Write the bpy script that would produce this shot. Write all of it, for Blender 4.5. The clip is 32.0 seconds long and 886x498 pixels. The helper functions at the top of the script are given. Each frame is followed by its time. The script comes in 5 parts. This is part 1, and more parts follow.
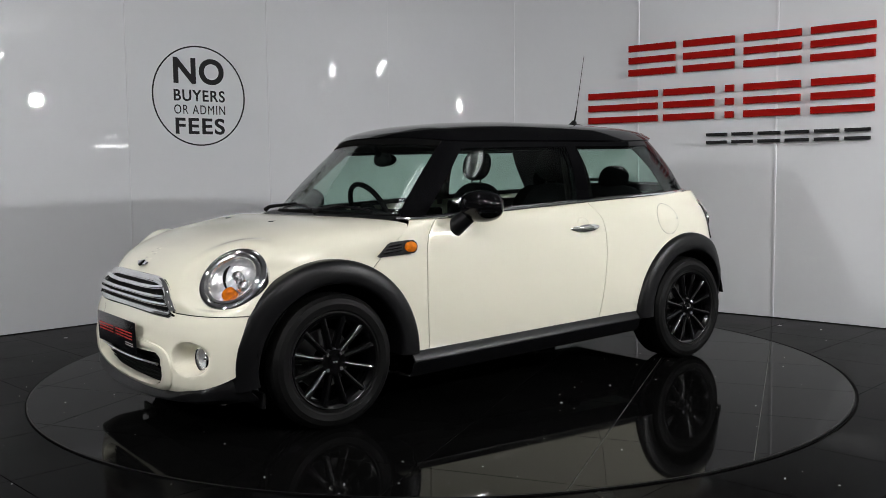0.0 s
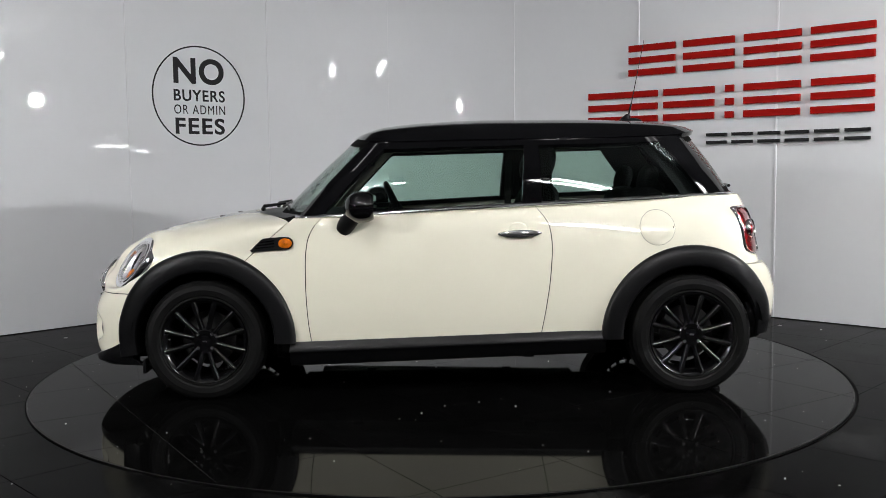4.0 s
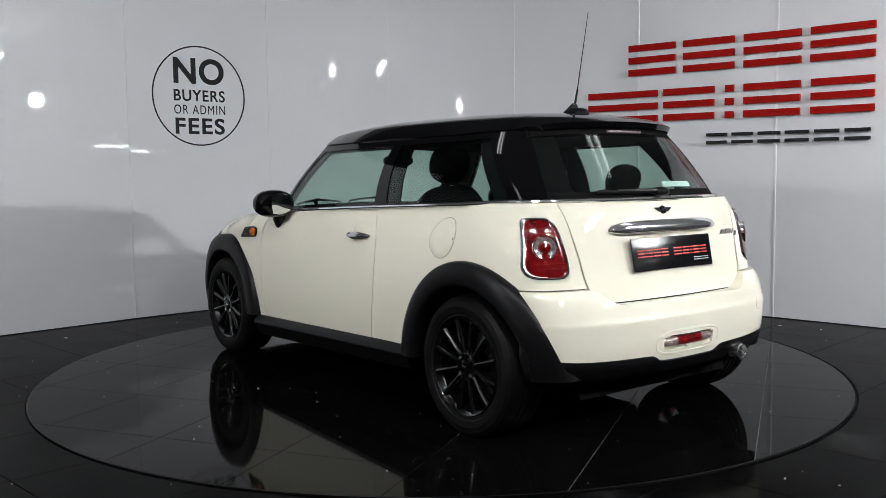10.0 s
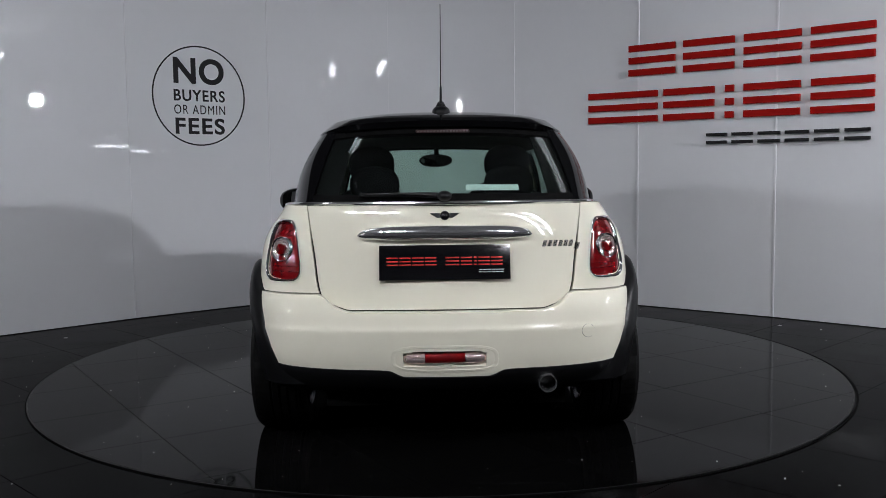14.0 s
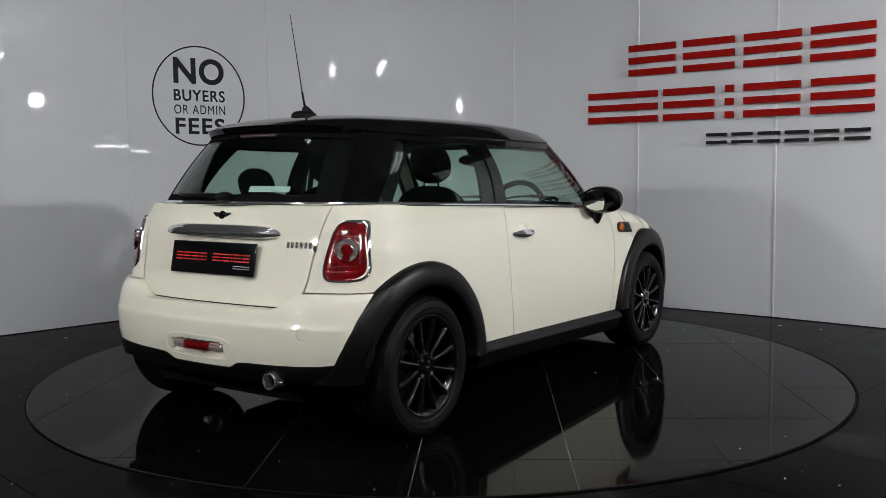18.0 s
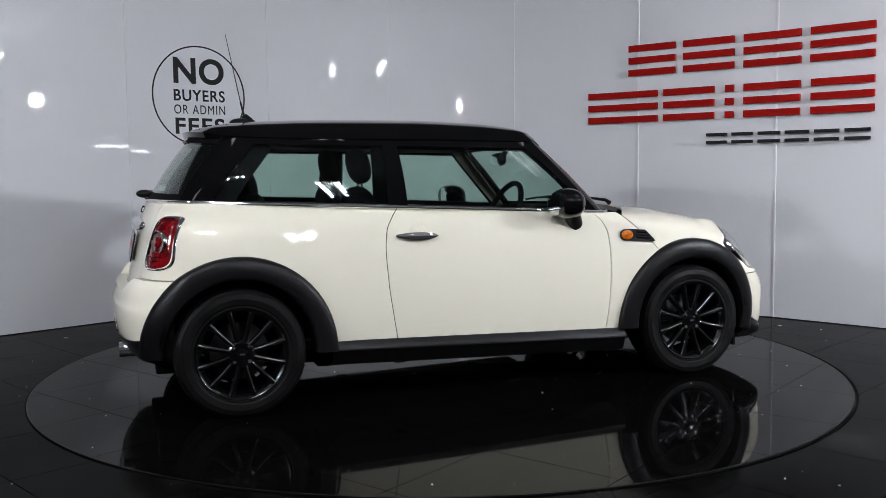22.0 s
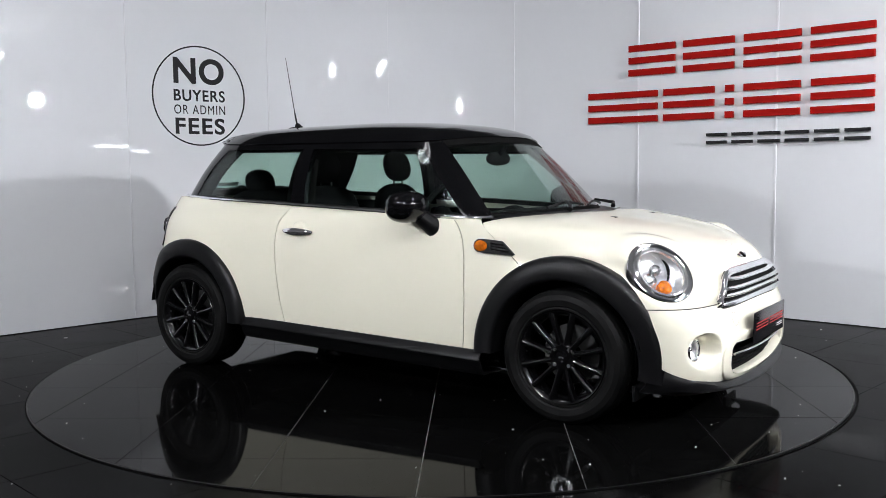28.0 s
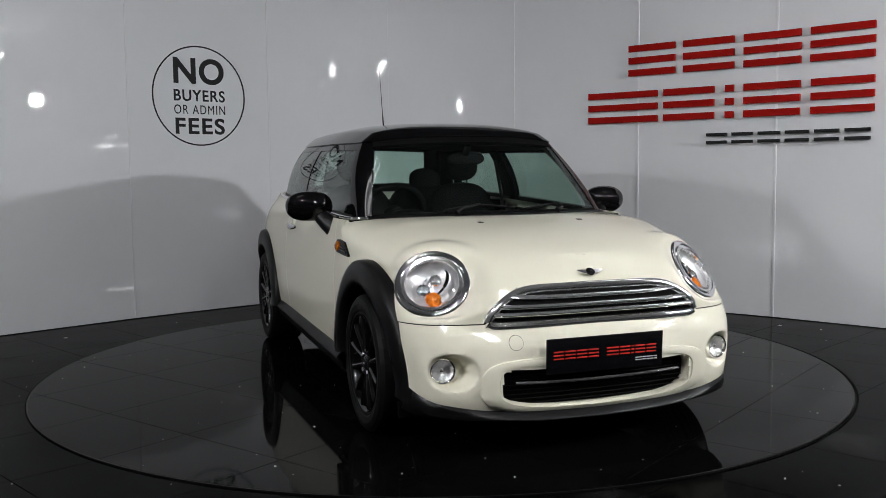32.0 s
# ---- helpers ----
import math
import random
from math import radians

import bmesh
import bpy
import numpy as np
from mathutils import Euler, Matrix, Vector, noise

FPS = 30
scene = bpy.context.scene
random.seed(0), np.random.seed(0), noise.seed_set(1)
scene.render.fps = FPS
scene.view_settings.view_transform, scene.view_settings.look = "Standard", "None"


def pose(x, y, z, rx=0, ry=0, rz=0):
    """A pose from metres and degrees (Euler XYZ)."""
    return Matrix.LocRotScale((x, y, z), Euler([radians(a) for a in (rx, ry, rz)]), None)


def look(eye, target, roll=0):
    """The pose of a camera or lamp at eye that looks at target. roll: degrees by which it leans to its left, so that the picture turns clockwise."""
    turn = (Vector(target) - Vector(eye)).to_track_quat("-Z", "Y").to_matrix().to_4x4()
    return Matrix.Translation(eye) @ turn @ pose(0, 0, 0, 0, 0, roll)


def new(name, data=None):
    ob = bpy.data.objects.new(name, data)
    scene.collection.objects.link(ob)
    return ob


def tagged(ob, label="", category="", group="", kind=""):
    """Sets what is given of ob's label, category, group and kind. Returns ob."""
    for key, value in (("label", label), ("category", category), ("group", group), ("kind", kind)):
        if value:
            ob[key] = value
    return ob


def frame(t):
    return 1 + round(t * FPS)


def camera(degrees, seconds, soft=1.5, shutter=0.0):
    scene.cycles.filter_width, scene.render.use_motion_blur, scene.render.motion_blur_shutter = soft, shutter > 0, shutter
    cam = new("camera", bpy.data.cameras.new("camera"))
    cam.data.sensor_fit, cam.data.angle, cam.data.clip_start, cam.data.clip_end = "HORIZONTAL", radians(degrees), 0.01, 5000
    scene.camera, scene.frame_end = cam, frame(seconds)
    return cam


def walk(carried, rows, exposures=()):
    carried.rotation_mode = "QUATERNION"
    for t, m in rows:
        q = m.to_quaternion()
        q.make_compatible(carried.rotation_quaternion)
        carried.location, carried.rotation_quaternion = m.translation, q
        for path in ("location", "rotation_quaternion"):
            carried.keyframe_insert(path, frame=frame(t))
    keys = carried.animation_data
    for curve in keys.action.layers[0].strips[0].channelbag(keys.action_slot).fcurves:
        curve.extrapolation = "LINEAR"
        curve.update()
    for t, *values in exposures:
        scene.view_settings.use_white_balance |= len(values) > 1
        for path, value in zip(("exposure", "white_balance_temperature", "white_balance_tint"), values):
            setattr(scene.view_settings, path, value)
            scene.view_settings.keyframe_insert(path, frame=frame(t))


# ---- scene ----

# the shot: a fixed camera, a car on a slowly turning table in a white booth
cam = camera(51.76, 32.0, 0.75)
EYE = Vector((0.0, -5.390, 1.1413))
CAM_POSE = look(EYE, EYE + Vector((0.003852, 0.996432, -0.084308)) * 5.0, -0.634)
walk(cam, [(0.0, CAM_POSE), (32.0, CAM_POSE)],
     [(0, 1.04, 6649, 10), (3, 1.13, 6649, 10), (6, 1.63, 6609, 10), (8, 1.61, 6529, 10), (9, 1.50, 6508, 10.1), (10, 1.20, 6488, 10.2), (11, 0.98, 6407, 11.2), (12, 0.63, 6287, 12.7), (13, 0.60, 6287, 12.7), (14, 0.70, 6287, 12.7), (17, 0.72, 6488, 10.2), (18.5, 0.80, 6548, 10), (20, 0.89, 6488, 10.2), (22, 1.11, 6246, 13.2), (24, 1.39, 6206, 13.7), (25, 1.50, 6287, 12.7), (28, 1.65, 6367, 11.7), (30, 1.55, 6448, 10.7), (31, 1.10, 6489, 10.3), (32, 0.87, 6529, 10)])


def heading(t):
    """The table's turn in degrees at t seconds."""
    return float(np.interp(t, (0, 8, 16, 24, 32), (-143.13, -215.01, -287.0, -358.62, -429.75)))


# ---- world and lamps ----
world = bpy.data.worlds.new("hall_air")
world.use_nodes = True
world.node_tree.nodes["Background"].inputs[0].default_value = (0.75, 0.8, 0.9, 1)
world.node_tree.nodes["Background"].inputs[1].default_value = 0.02
scene.world = world


# glowing meshes as lamps: two ring lamps on stands and twin-tube battens, two battens added
RING_PLACES = ((5.3, -2.2, 2.37), (-3.9, -3.9, 2.30))
# x, y, z, turn, kind and length of each batten; "low" ones are unseen added fill
BATTEN_PLACES = ((2.2, -1.0, 3.05, -38.0, "dim", 1.3), (-1.75, -0.80, 4.4, 40.0, "low", 1.4), (5.4, -3.15, 3.05, -39.0, "side", 1.9), (-4.3, -4.0, 4.42, 40.0, "low", 1.4), (1.8, -4.9, 3.05, -58.0, "near", 2.4))


# ---- materials ----
def nodes_of(name):
    m = bpy.data.materials.new(name)
    m.use_nodes = True
    t = m.node_tree
    return m, t.nodes, t.links, t.nodes["Principled BSDF"]


def mat(name, tone, rough, metal=0.0, coat=0.0, vary=0.06, scale=6.0, bump=0.0, bump_scale=200.0, spread=0.05, ior=1.5, coat_rough=0.03):
    m, n, l, b = nodes_of(name)
    b.inputs["Metallic"].default_value = metal
    b.inputs["Coat Weight"].default_value = coat
    b.inputs["Coat Roughness"].default_value = coat_rough
    b.inputs["IOR"].default_value = ior
    tc = n.new("ShaderNodeTexCoord")
    big, fine = n.new("ShaderNodeTexNoise"), n.new("ShaderNodeTexNoise")
    big.inputs["Scale"].default_value, big.inputs["Detail"].default_value = scale, 5
    fine.inputs["Scale"].default_value, fine.inputs["Detail"].default_value = scale * 17, 3
    for k in (big, fine):
        l.new(tc.outputs["Object"], k.inputs["Vector"])
    add = n.new("ShaderNodeMath")
    add.operation = "MULTIPLY_ADD"
    add.inputs[1].default_value = 0.4
    l.new(fine.outputs["Fac"], add.inputs[0])
    l.new(big.outputs["Fac"], add.inputs[2])
    ramp = n.new("ShaderNodeMapRange")
    ramp.inputs[1].default_value, ramp.inputs[2].default_value = 0.35, 1.05
    ramp.inputs[3].default_value, ramp.inputs[4].default_value = 1 - vary, 1 + vary
    l.new(add.outputs[0], ramp.inputs[0])
    mul = n.new("ShaderNodeVectorMath")
    mul.operation = "SCALE"
    mul.inputs[0].default_value = tone
    l.new(ramp.outputs[0], mul.inputs["Scale"])
    l.new(mul.outputs[0], b.inputs["Base Color"])
    rr = n.new("ShaderNodeMapRange")
    rr.inputs[1].default_value, rr.inputs[2].default_value = 0.3, 1.1
    rr.inputs[3].default_value, rr.inputs[4].default_value = max(0.01, rough - spread), rough + spread
    l.new(add.outputs[0], rr.inputs[0])
    l.new(rr.outputs[0], b.inputs["Roughness"])
    if bump:
        bt, bn = n.new("ShaderNodeTexNoise"), n.new("ShaderNodeBump")
        bt.inputs["Scale"].default_value, bt.inputs["Detail"].default_value = bump_scale, 4
        bn.inputs["Strength"].default_value, bn.inputs["Distance"].default_value = bump, 0.004
        l.new(tc.outputs["Object"], bt.inputs["Vector"])
        l.new(bt.outputs["Fac"], bn.inputs["Height"])
        l.new(bn.outputs["Normal"], b.inputs["Normal"])
    return m


def glow(name, tone, strength):
    m, n, l, b = nodes_of(name)
    b.inputs["Emission Color"].default_value = (*tone, 1)
    b.inputs["Emission Strength"].default_value = strength
    return m


def clear(name, tint, rough=0.0, f0=0.04):
    """Clear or tinted pane: light goes straight through, gloss grows towards grazing."""
    m, n, l, b = nodes_of(name)
    n.remove(b)
    lw, mix = n.new("ShaderNodeLayerWeight"), n.new("ShaderNodeMixShader")
    tr, gl = n.new("ShaderNodeBsdfTransparent"), n.new("ShaderNodeBsdfGlossy")
    lw.inputs["Blend"].default_value = 0.5
    power, scale = n.new("ShaderNodeMath"), n.new("ShaderNodeMath")
    power.operation, scale.operation = "POWER", "MULTIPLY_ADD"
    power.inputs[1].default_value = 5.0
    scale.inputs[1].default_value, scale.inputs[2].default_value = 1 - f0, f0
    l.new(lw.outputs["Facing"], power.inputs[0])
    l.new(power.outputs[0], scale.inputs[0])
    tr.inputs[0].default_value = (*tint, 1)
    gl.inputs["Roughness"].default_value = rough
    l.new(scale.outputs[0], mix.inputs[0])
    l.new(tr.outputs[0], mix.inputs[1])
    l.new(gl.outputs[0], mix.inputs[2])
    l.new(mix.outputs[0], n["Material Output"].inputs["Surface"])
    return m


PAINT = mat("cream_paint", (0.755, 0.725, 0.600), 0.55, coat=1.0, ior=1.25, vary=0.012, scale=2.5, spread=0.04)
GLOSS = mat("gloss_black_paint", (0.003, 0.003, 0.0035), 0.06, coat=0.25, vary=0.3, scale=3, spread=0.03, ior=1.26)
SATIN = mat("satin_black_plastic", (0.0042, 0.0042, 0.0047), 0.38, vary=0.15, scale=5, bump=0.08, bump_scale=600, ior=1.30)
MATT = mat("matt_black", (0.004, 0.004, 0.004), 0.8, vary=0.2, ior=1.15)
SEALRUBBER = mat("seal_rubber", (0.0016, 0.0016, 0.0016), 0.7, vary=0.2, ior=1.08)
RUBBER = mat("tyre_rubber", (0.0042, 0.0042, 0.0042), 0.5, vary=0.6, scale=9, bump=0.2, bump_scale=300, ior=1.2)
CHROME = mat("chrome", (0.90, 0.90, 0.91), 0.06, metal=1.0, vary=0.03, spread=0.03)
SILVER = mat("vapour_silver", (0.88, 0.88, 0.89), 0.22, metal=0.72, vary=0.15, scale=40, bump=0.7, bump_scale=60)
BRIGHT = mat("polished_chrome", (0.90, 0.90, 0.91), 0.11, metal=0.95, vary=0.05, spread=0.04)
IRON = mat("dull_iron", (0.05, 0.05, 0.05), 0.5, metal=0.8, vary=0.2)
STEEL = mat("brushed_steel", (0.45, 0.45, 0.46), 0.28, metal=1.0, vary=0.1)
ALLOY = mat("black_alloy", (0.002, 0.002, 0.0023), 0.20, coat=0.3, vary=0.3, scale=8, spread=0.06, ior=1.42)
FABRIC = mat("black_cloth", (0.004, 0.004, 0.0045), 0.9, vary=0.25, scale=14, bump=0.4, bump_scale=500, ior=1.2)
TRIM = mat("dark_cabin_plastic", (0.004, 0.004, 0.0045), 0.6, vary=0.15, bump=0.2, bump_scale=400, ior=1.16)
BEIGE = mat("pale_pillar_cloth", (0.15, 0.142, 0.115), 0.85, vary=0.08, ior=1.2)
DIODE = mat("dull_diode", (0.16, 0.15, 0.15), 0.4, vary=0.1)
BELTGREY = mat("grey_webbing", (0.022, 0.021, 0.020), 0.8, vary=0.1, scale=40, ior=1.2)
LINING = mat("grey_headlining_cloth", (0.07, 0.068, 0.06), 0.9, vary=0.1, ior=1.2)
GLASS = clear("tinted_window_glass", (0.82, 0.905, 0.87))
LENS = clear("clear_lens", (0.97, 0.97, 0.97))
REDLENS = mat("red_lens", (0.14, 0.003, 0.005), 0.10, coat=1.0, vary=0.6, scale=30, bump=0.35, bump_scale=70, ior=1.6)
PINKLENS = mat("faceted_clear_reflector", (0.78, 0.62, 0.60), 0.12, metal=0.75, coat=1.0, vary=0.35, scale=60, bump=0.8, bump_scale=80)
AMBER = mat("amber_lens", (0.62, 0.15, 0.006), 0.10, coat=1.0, vary=0.7, scale=45, bump=0.9, bump_scale=110)
MIRROR = mat("mirror_glass", (0.85, 0.87, 0.88), 0.02, metal=1.0, vary=0.01, spread=0.005)
PLATE = mat("black_plate", (0.004, 0.004, 0.005), 0.16, coat=0.3, vary=0.2, ior=1.4, coat_rough=0.12)
RED = mat("red_print", (0.55, 0.018, 0.012), 0.45, vary=0.08)
REDSIGN = mat("red_acrylic", (0.30, 0.007, 0.005), 0.5, vary=0.10, scale=4, ior=1.12)
BLACKSIGN = mat("black_acrylic", (0.010, 0.010, 0.011), 0.5, vary=0.2, ior=1.25)
PALE = mat("pale_print", (0.65, 0.65, 0.66), 0.4, vary=0.05)
WALLM = mat("white_gloss_panel", (0.68, 0.685, 0.705), 0.5, coat=0.45, vary=0.02, scale=1.2, bump=0.02, bump_scale=3, ior=1.08, coat_rough=0.012)
STRIP = mat("white_joint_strip", (0.74, 0.74, 0.76), 0.3, coat=0.6, vary=0.03)
PAINTED = mat("painted_hall_wall", (0.18, 0.18, 0.185), 0.7, vary=0.12, scale=1.5, bump=0.1, bump_scale=60)
CEIL = mat("dark_ceiling", (0.10, 0.10, 0.105), 0.8, vary=0.12, scale=2)
GROUT = mat("grey_grout", (0.05, 0.05, 0.05), 0.8, vary=0.3, scale=30)
GROUT_PALE = mat("pale_grout", (0.30, 0.30, 0.29), 0.8, vary=0.3, scale=30)
FLECK = mat("white_grit", (0.75, 0.75, 0.73), 0.5, vary=0.2)
TUBES = {kind: glow(kind + "_tube_glow", (0.98, 0.985, 1.0), power) for kind, power in (("dim", 2.0), ("side", 43.0), ("low", 4.0), ("hall", 18.0), ("spot", 135.0), ("near", 42.0))}
RINGGLOW = glow("ring_glow", (0.95, 0.975, 1.0), 1090.0)
RINGGLOW_LOW = glow("ring_glow_dimmed", (0.95, 0.975, 1.0), 600.0)


def granite(name, dark, rough, haze, ior, still=False):
    """Polished black stone with smears, pale flecks and a little tone change from tile to tile."""
    m, n, l, b = nodes_of(name)
    b.inputs["IOR"].default_value = ior
    tc, info = n.new("ShaderNodeTexCoord"), n.new("ShaderNodeObjectInfo")
    smear, speck = n.new("ShaderNodeTexNoise"), n.new("ShaderNodeTexVoronoi")
    smear.inputs["Scale"].default_value, smear.inputs["Detail"].default_value = 2.2, 6
    speck.inputs["Scale"].default_value = 24
    shift = n.new("ShaderNodeVectorMath")
    shift.operation = "MULTIPLY_ADD"
    shift.inputs[1].default_value = (0.0, 0.0, 0.0) if still else (37.0, 53.0, 0.0)
    l.new(info.outputs["Random"], shift.inputs[0])
    l.new(n.new("ShaderNodeNewGeometry").outputs["Position"] if still else tc.outputs["Object"], shift.inputs[2])
    l.new(shift.outputs[0], smear.inputs["Vector"])
    l.new(shift.outputs[0], speck.inputs["Vector"])
    lim = n.new("ShaderNodeMapRange")
    lim.inputs[1].default_value, lim.inputs[2].default_value = 0.05, 0.03
    l.new(speck.outputs["Distance"], lim.inputs[0])
    tone = n.new("ShaderNodeMapRange")
    tone.inputs[3].default_value, tone.inputs[4].default_value = 0.8, 1.25
    l.new(info.outputs["Random"], tone.inputs[0])
    sm = n.new("ShaderNodeMapRange")
    sm.inputs[1].default_value, sm.inputs[2].default_value = (0.50, 0.72) if still else (0.35, 0.75)
    sm.inputs[3].default_value, sm.inputs[4].default_value = 0.0, haze
    l.new(smear.outputs["Fac"], sm.inputs[0])
    base = n.new("ShaderNodeMath")
    base.operation = "MULTIPLY_ADD"
    base.inputs[1].default_value = dark
    l.new(tone.outputs[0], base.inputs[0])
    l.new(sm.outputs[0], base.inputs[2])
    mixc = n.new("ShaderNodeMix")
    mixc.data_type = "FLOAT"
    mixc.inputs[3].default_value = dark * 2.5
    l.new(lim.outputs[0], mixc.inputs[0])
    l.new(base.outputs[0], mixc.inputs[2])
    comb = n.new("ShaderNodeCombineColor")
    for k in range(3):
        l.new(mixc.outputs[0], comb.inputs[k])
    l.new(comb.outputs[0], b.inputs["Base Color"])
    rr = n.new("ShaderNodeMapRange")
    rr.inputs[1].default_value, rr.inputs[2].default_value = 0.3, 0.8
    rr.inputs[3].default_value, rr.inputs[4].default_value = rough * 0.6, rough * 1.7
    l.new(smear.outputs["Fac"], rr.inputs[0])
    l.new(rr.outputs[0], b.inputs["Roughness"])
    return m


STONE = granite("polished_black_granite", 0.0015, 0.045, 0.0008, 1.121)
STONE_OUT = granite("dusty_black_granite", 0.0015, 0.14, 0.010, 1.050, True)


# ---- mesh helpers ----
def pchip(xs, ys):
    """A smooth curve through a few design values."""
    xs, ys = np.array(xs, float), np.array(ys, float)
    h, d = np.diff(xs), np.diff(ys) / np.diff(xs)
    m = np.zeros_like(ys)
    m[0], m[-1] = d[0], d[-1]
    for i in range(1, len(xs) - 1):
        if d[i - 1] * d[i] > 0:
            w1, w2 = 2 * h[i] + h[i - 1], h[i] + 2 * h[i - 1]
            m[i] = (w1 + w2) / (w1 / d[i - 1] + w2 / d[i])

    def f(x):
        x = np.clip(np.asarray(x, float), xs[0], xs[-1])
        i = np.clip(np.searchsorted(xs, x) - 1, 0, len(h) - 1)
        u = (x - xs[i]) / h[i]
        return ((2 * u**3 - 3 * u**2 + 1) * ys[i] + (u**3 - 2 * u**2 + u) * h[i] * m[i]
                + (3 * u**2 - 2 * u**3) * ys[i + 1] + (u**3 - u**2) * h[i] * m[i + 1])
    return f


def smooth(a, b, x):
    u = np.clip((np.asarray(x, float) - a) / (b - a), 0, 1)
    return u * u * (3 - 2 * u)


def quads(nu, nv, loop_u=False, loop_v=False):
    fs = []
    for i in range(nu if loop_u else nu - 1):
        for j in range(nv if loop_v else nv - 1):
            a, b = i * nv + j, ((i + 1) % nu) * nv + j
            c, d = ((i + 1) % nu) * nv + (j + 1) % nv, i * nv + (j + 1) % nv
            fs.append((a, b, c, d))
    return fs


def merge(*geos):
    vs, fs = [], []
    for v, f in geos:
        k = len(vs)
        vs.extend(tuple(map(float, p)) for p in v)
        fs.extend(tuple(i + k for i in q) for q in f)
    return vs, fs


def shell(P, th, keep=None, away=(0, 0, 0.6), lift=0.0):
    """A solid sheet: the grid P, its twin th further in, and the rims between them."""
    P = np.asarray(P, float)
    nu, nv = P.shape[:2]
    du, dv = np.gradient(P, axis=0), np.gradient(P, axis=1)
    N = np.cross(du, dv)
    L = np.linalg.norm(N, axis=2, keepdims=True)
    N = np.where(L > 1e-9, N / np.maximum(L, 1e-9), 0)
    flip = np.sum(N * (P - np.array(away))) < 0
    if flip:
        N = -N
    P = P + N * lift
    fs = []
    for q in quads(nu, nv):
        if keep is None or keep(P.reshape(-1, 3)[list(q)].mean(axis=0)):
            fs.append(tuple(reversed(q)) if flip else q)
    used = {}
    for q in fs:
        for k in range(4):
            e = (q[k], q[(k + 1) % 4])
            used[e] = 1
    n = nu * nv
    V = np.concatenate([P.reshape(-1, 3), (P - N * th).reshape(-1, 3)])
    out = list(fs) + [tuple(i + n for i in reversed(q)) for q in fs]
    for a, b in used:
        if (b, a) not in used:
            out.append((b, a, a + n, b + n))
    return V, out


def tube(path, r, sides=10, closed=False, flat=1.0, cap=True):
    """A round or flattened bar along a path; r may be a list."""
    path = [Vector(p) for p in path]
    n = len(path)
    rs = r if isinstance(r, (list, tuple, np.ndarray)) else [r] * n
    V = []
    up = Vector((0, 0, 1))
    for i, p in enumerate(path):
        a = path[(i - 1) % n] if (closed or i) else path[0]
        b = path[(i + 1) % n] if (closed or i < n - 1) else path[-1]
        t = (b - a).normalized()
        s = t.cross(up)
        s = s.normalized() if s.length > 1e-4 else Vector((1, 0, 0))
        w = s.cross(t).normalized()
        for k in range(sides):
            g = 2 * math.pi * k / sides
            V.append(p + s * (math.cos(g) * rs[i] * flat) + w * (math.sin(g) * rs[i]))
    fs = [tuple(reversed(q)) for q in quads(n, sides, closed, True)]
    if cap and not closed:
        fs.append(tuple(range(sides)))
        fs.append(tuple(reversed(range((n - 1) * sides, n * sides))))
    return V, fs


def lathe(prof, seg=64, closed=True):
    """Turn a profile of (radius, along) round the y axis; along runs outward in +y."""
    V = []
    for k in range(seg):
        g = 2 * math.pi * k / seg
        for r, a in prof:
            V.append((r * math.cos(g), a, r * math.sin(g)))
    return V, quads(seg, len(prof), True, closed)


def rbox(c, size, bev=0.01, m=None, seg=2):
    bm = bmesh.new()
    bmesh.ops.create_cube(bm, size=1.0)
    bmesh.ops.scale(bm, vec=size, verts=bm.verts)
    if bev:
        bmesh.ops.bevel(bm, geom=bm.edges[:], offset=bev, segments=seg, affect="EDGES", profile=0.6)
    if m is not None:
        bmesh.ops.transform(bm, matrix=m, verts=bm.verts)
    bm.verts.index_update()
    V = [v.co + Vector(c) for v in bm.verts]
    F = [tuple(v.index for v in f.verts) for f in bm.faces]
    bm.free()
    return V, F


def ball(c, size, p=2.0, nu=28, nv=18, m=None):
    """A rounded lump; p above 2 makes it boxier."""
    V, e = [], 2.0 / p

    def s(x):
        return math.copysign(abs(x) ** e, x)
    for i in range(nu):
        g = 2 * math.pi * i / nu
        for j in range(nv):
            h = -math.pi / 2 + math.pi * (j + 0.001) / (nv - 1 + 0.002)
            q = Vector((s(math.cos(g)) * s(math.cos(h)) * size[0], s(math.sin(g)) * s(math.cos(h)) * size[1], s(math.sin(h)) * size[2]))
            V.append((m @ q if m is not None else q) + Vector(c))
    F = quads(nu, nv, True, False)
    F.append(tuple(reversed([i * nv for i in range(nu)])))
    F.append(tuple(i * nv + nv - 1 for i in range(nu)))
    return V, F


def prism(poly, a, b, m):
    """A flat outline (x, y) made solid from height a to b, set in place by m."""
    n = len(poly)
    V = [m @ Vector((x, y, a)) for x, y in poly] + [m @ Vector((x, y, b)) for x, y in poly]
    F = [tuple(reversed(range(n))), tuple(range(n, 2 * n))]
    F += [(i, (i + 1) % n, n + (i + 1) % n, n + i) for i in range(n)]
    return V, F


def mesh_of(name, geo, material, angle=38):
    V, F = geo
    me = bpy.data.meshes.new(name)
    me.from_pydata([tuple(map(float, v)) for v in V], [], [tuple(f) for f in F])
    me.polygons.foreach_set("use_smooth", [True] * len(me.polygons))
    me.set_sharp_from_angle(angle=radians(angle))
    me.materials.append(material)
    me.validate()
    return me


def part(name, geo, material, parent, label="", angle=38):
    ob = new(name, mesh_of(name, geo, material, angle))
    ob.parent = parent
    return tagged(ob, label)


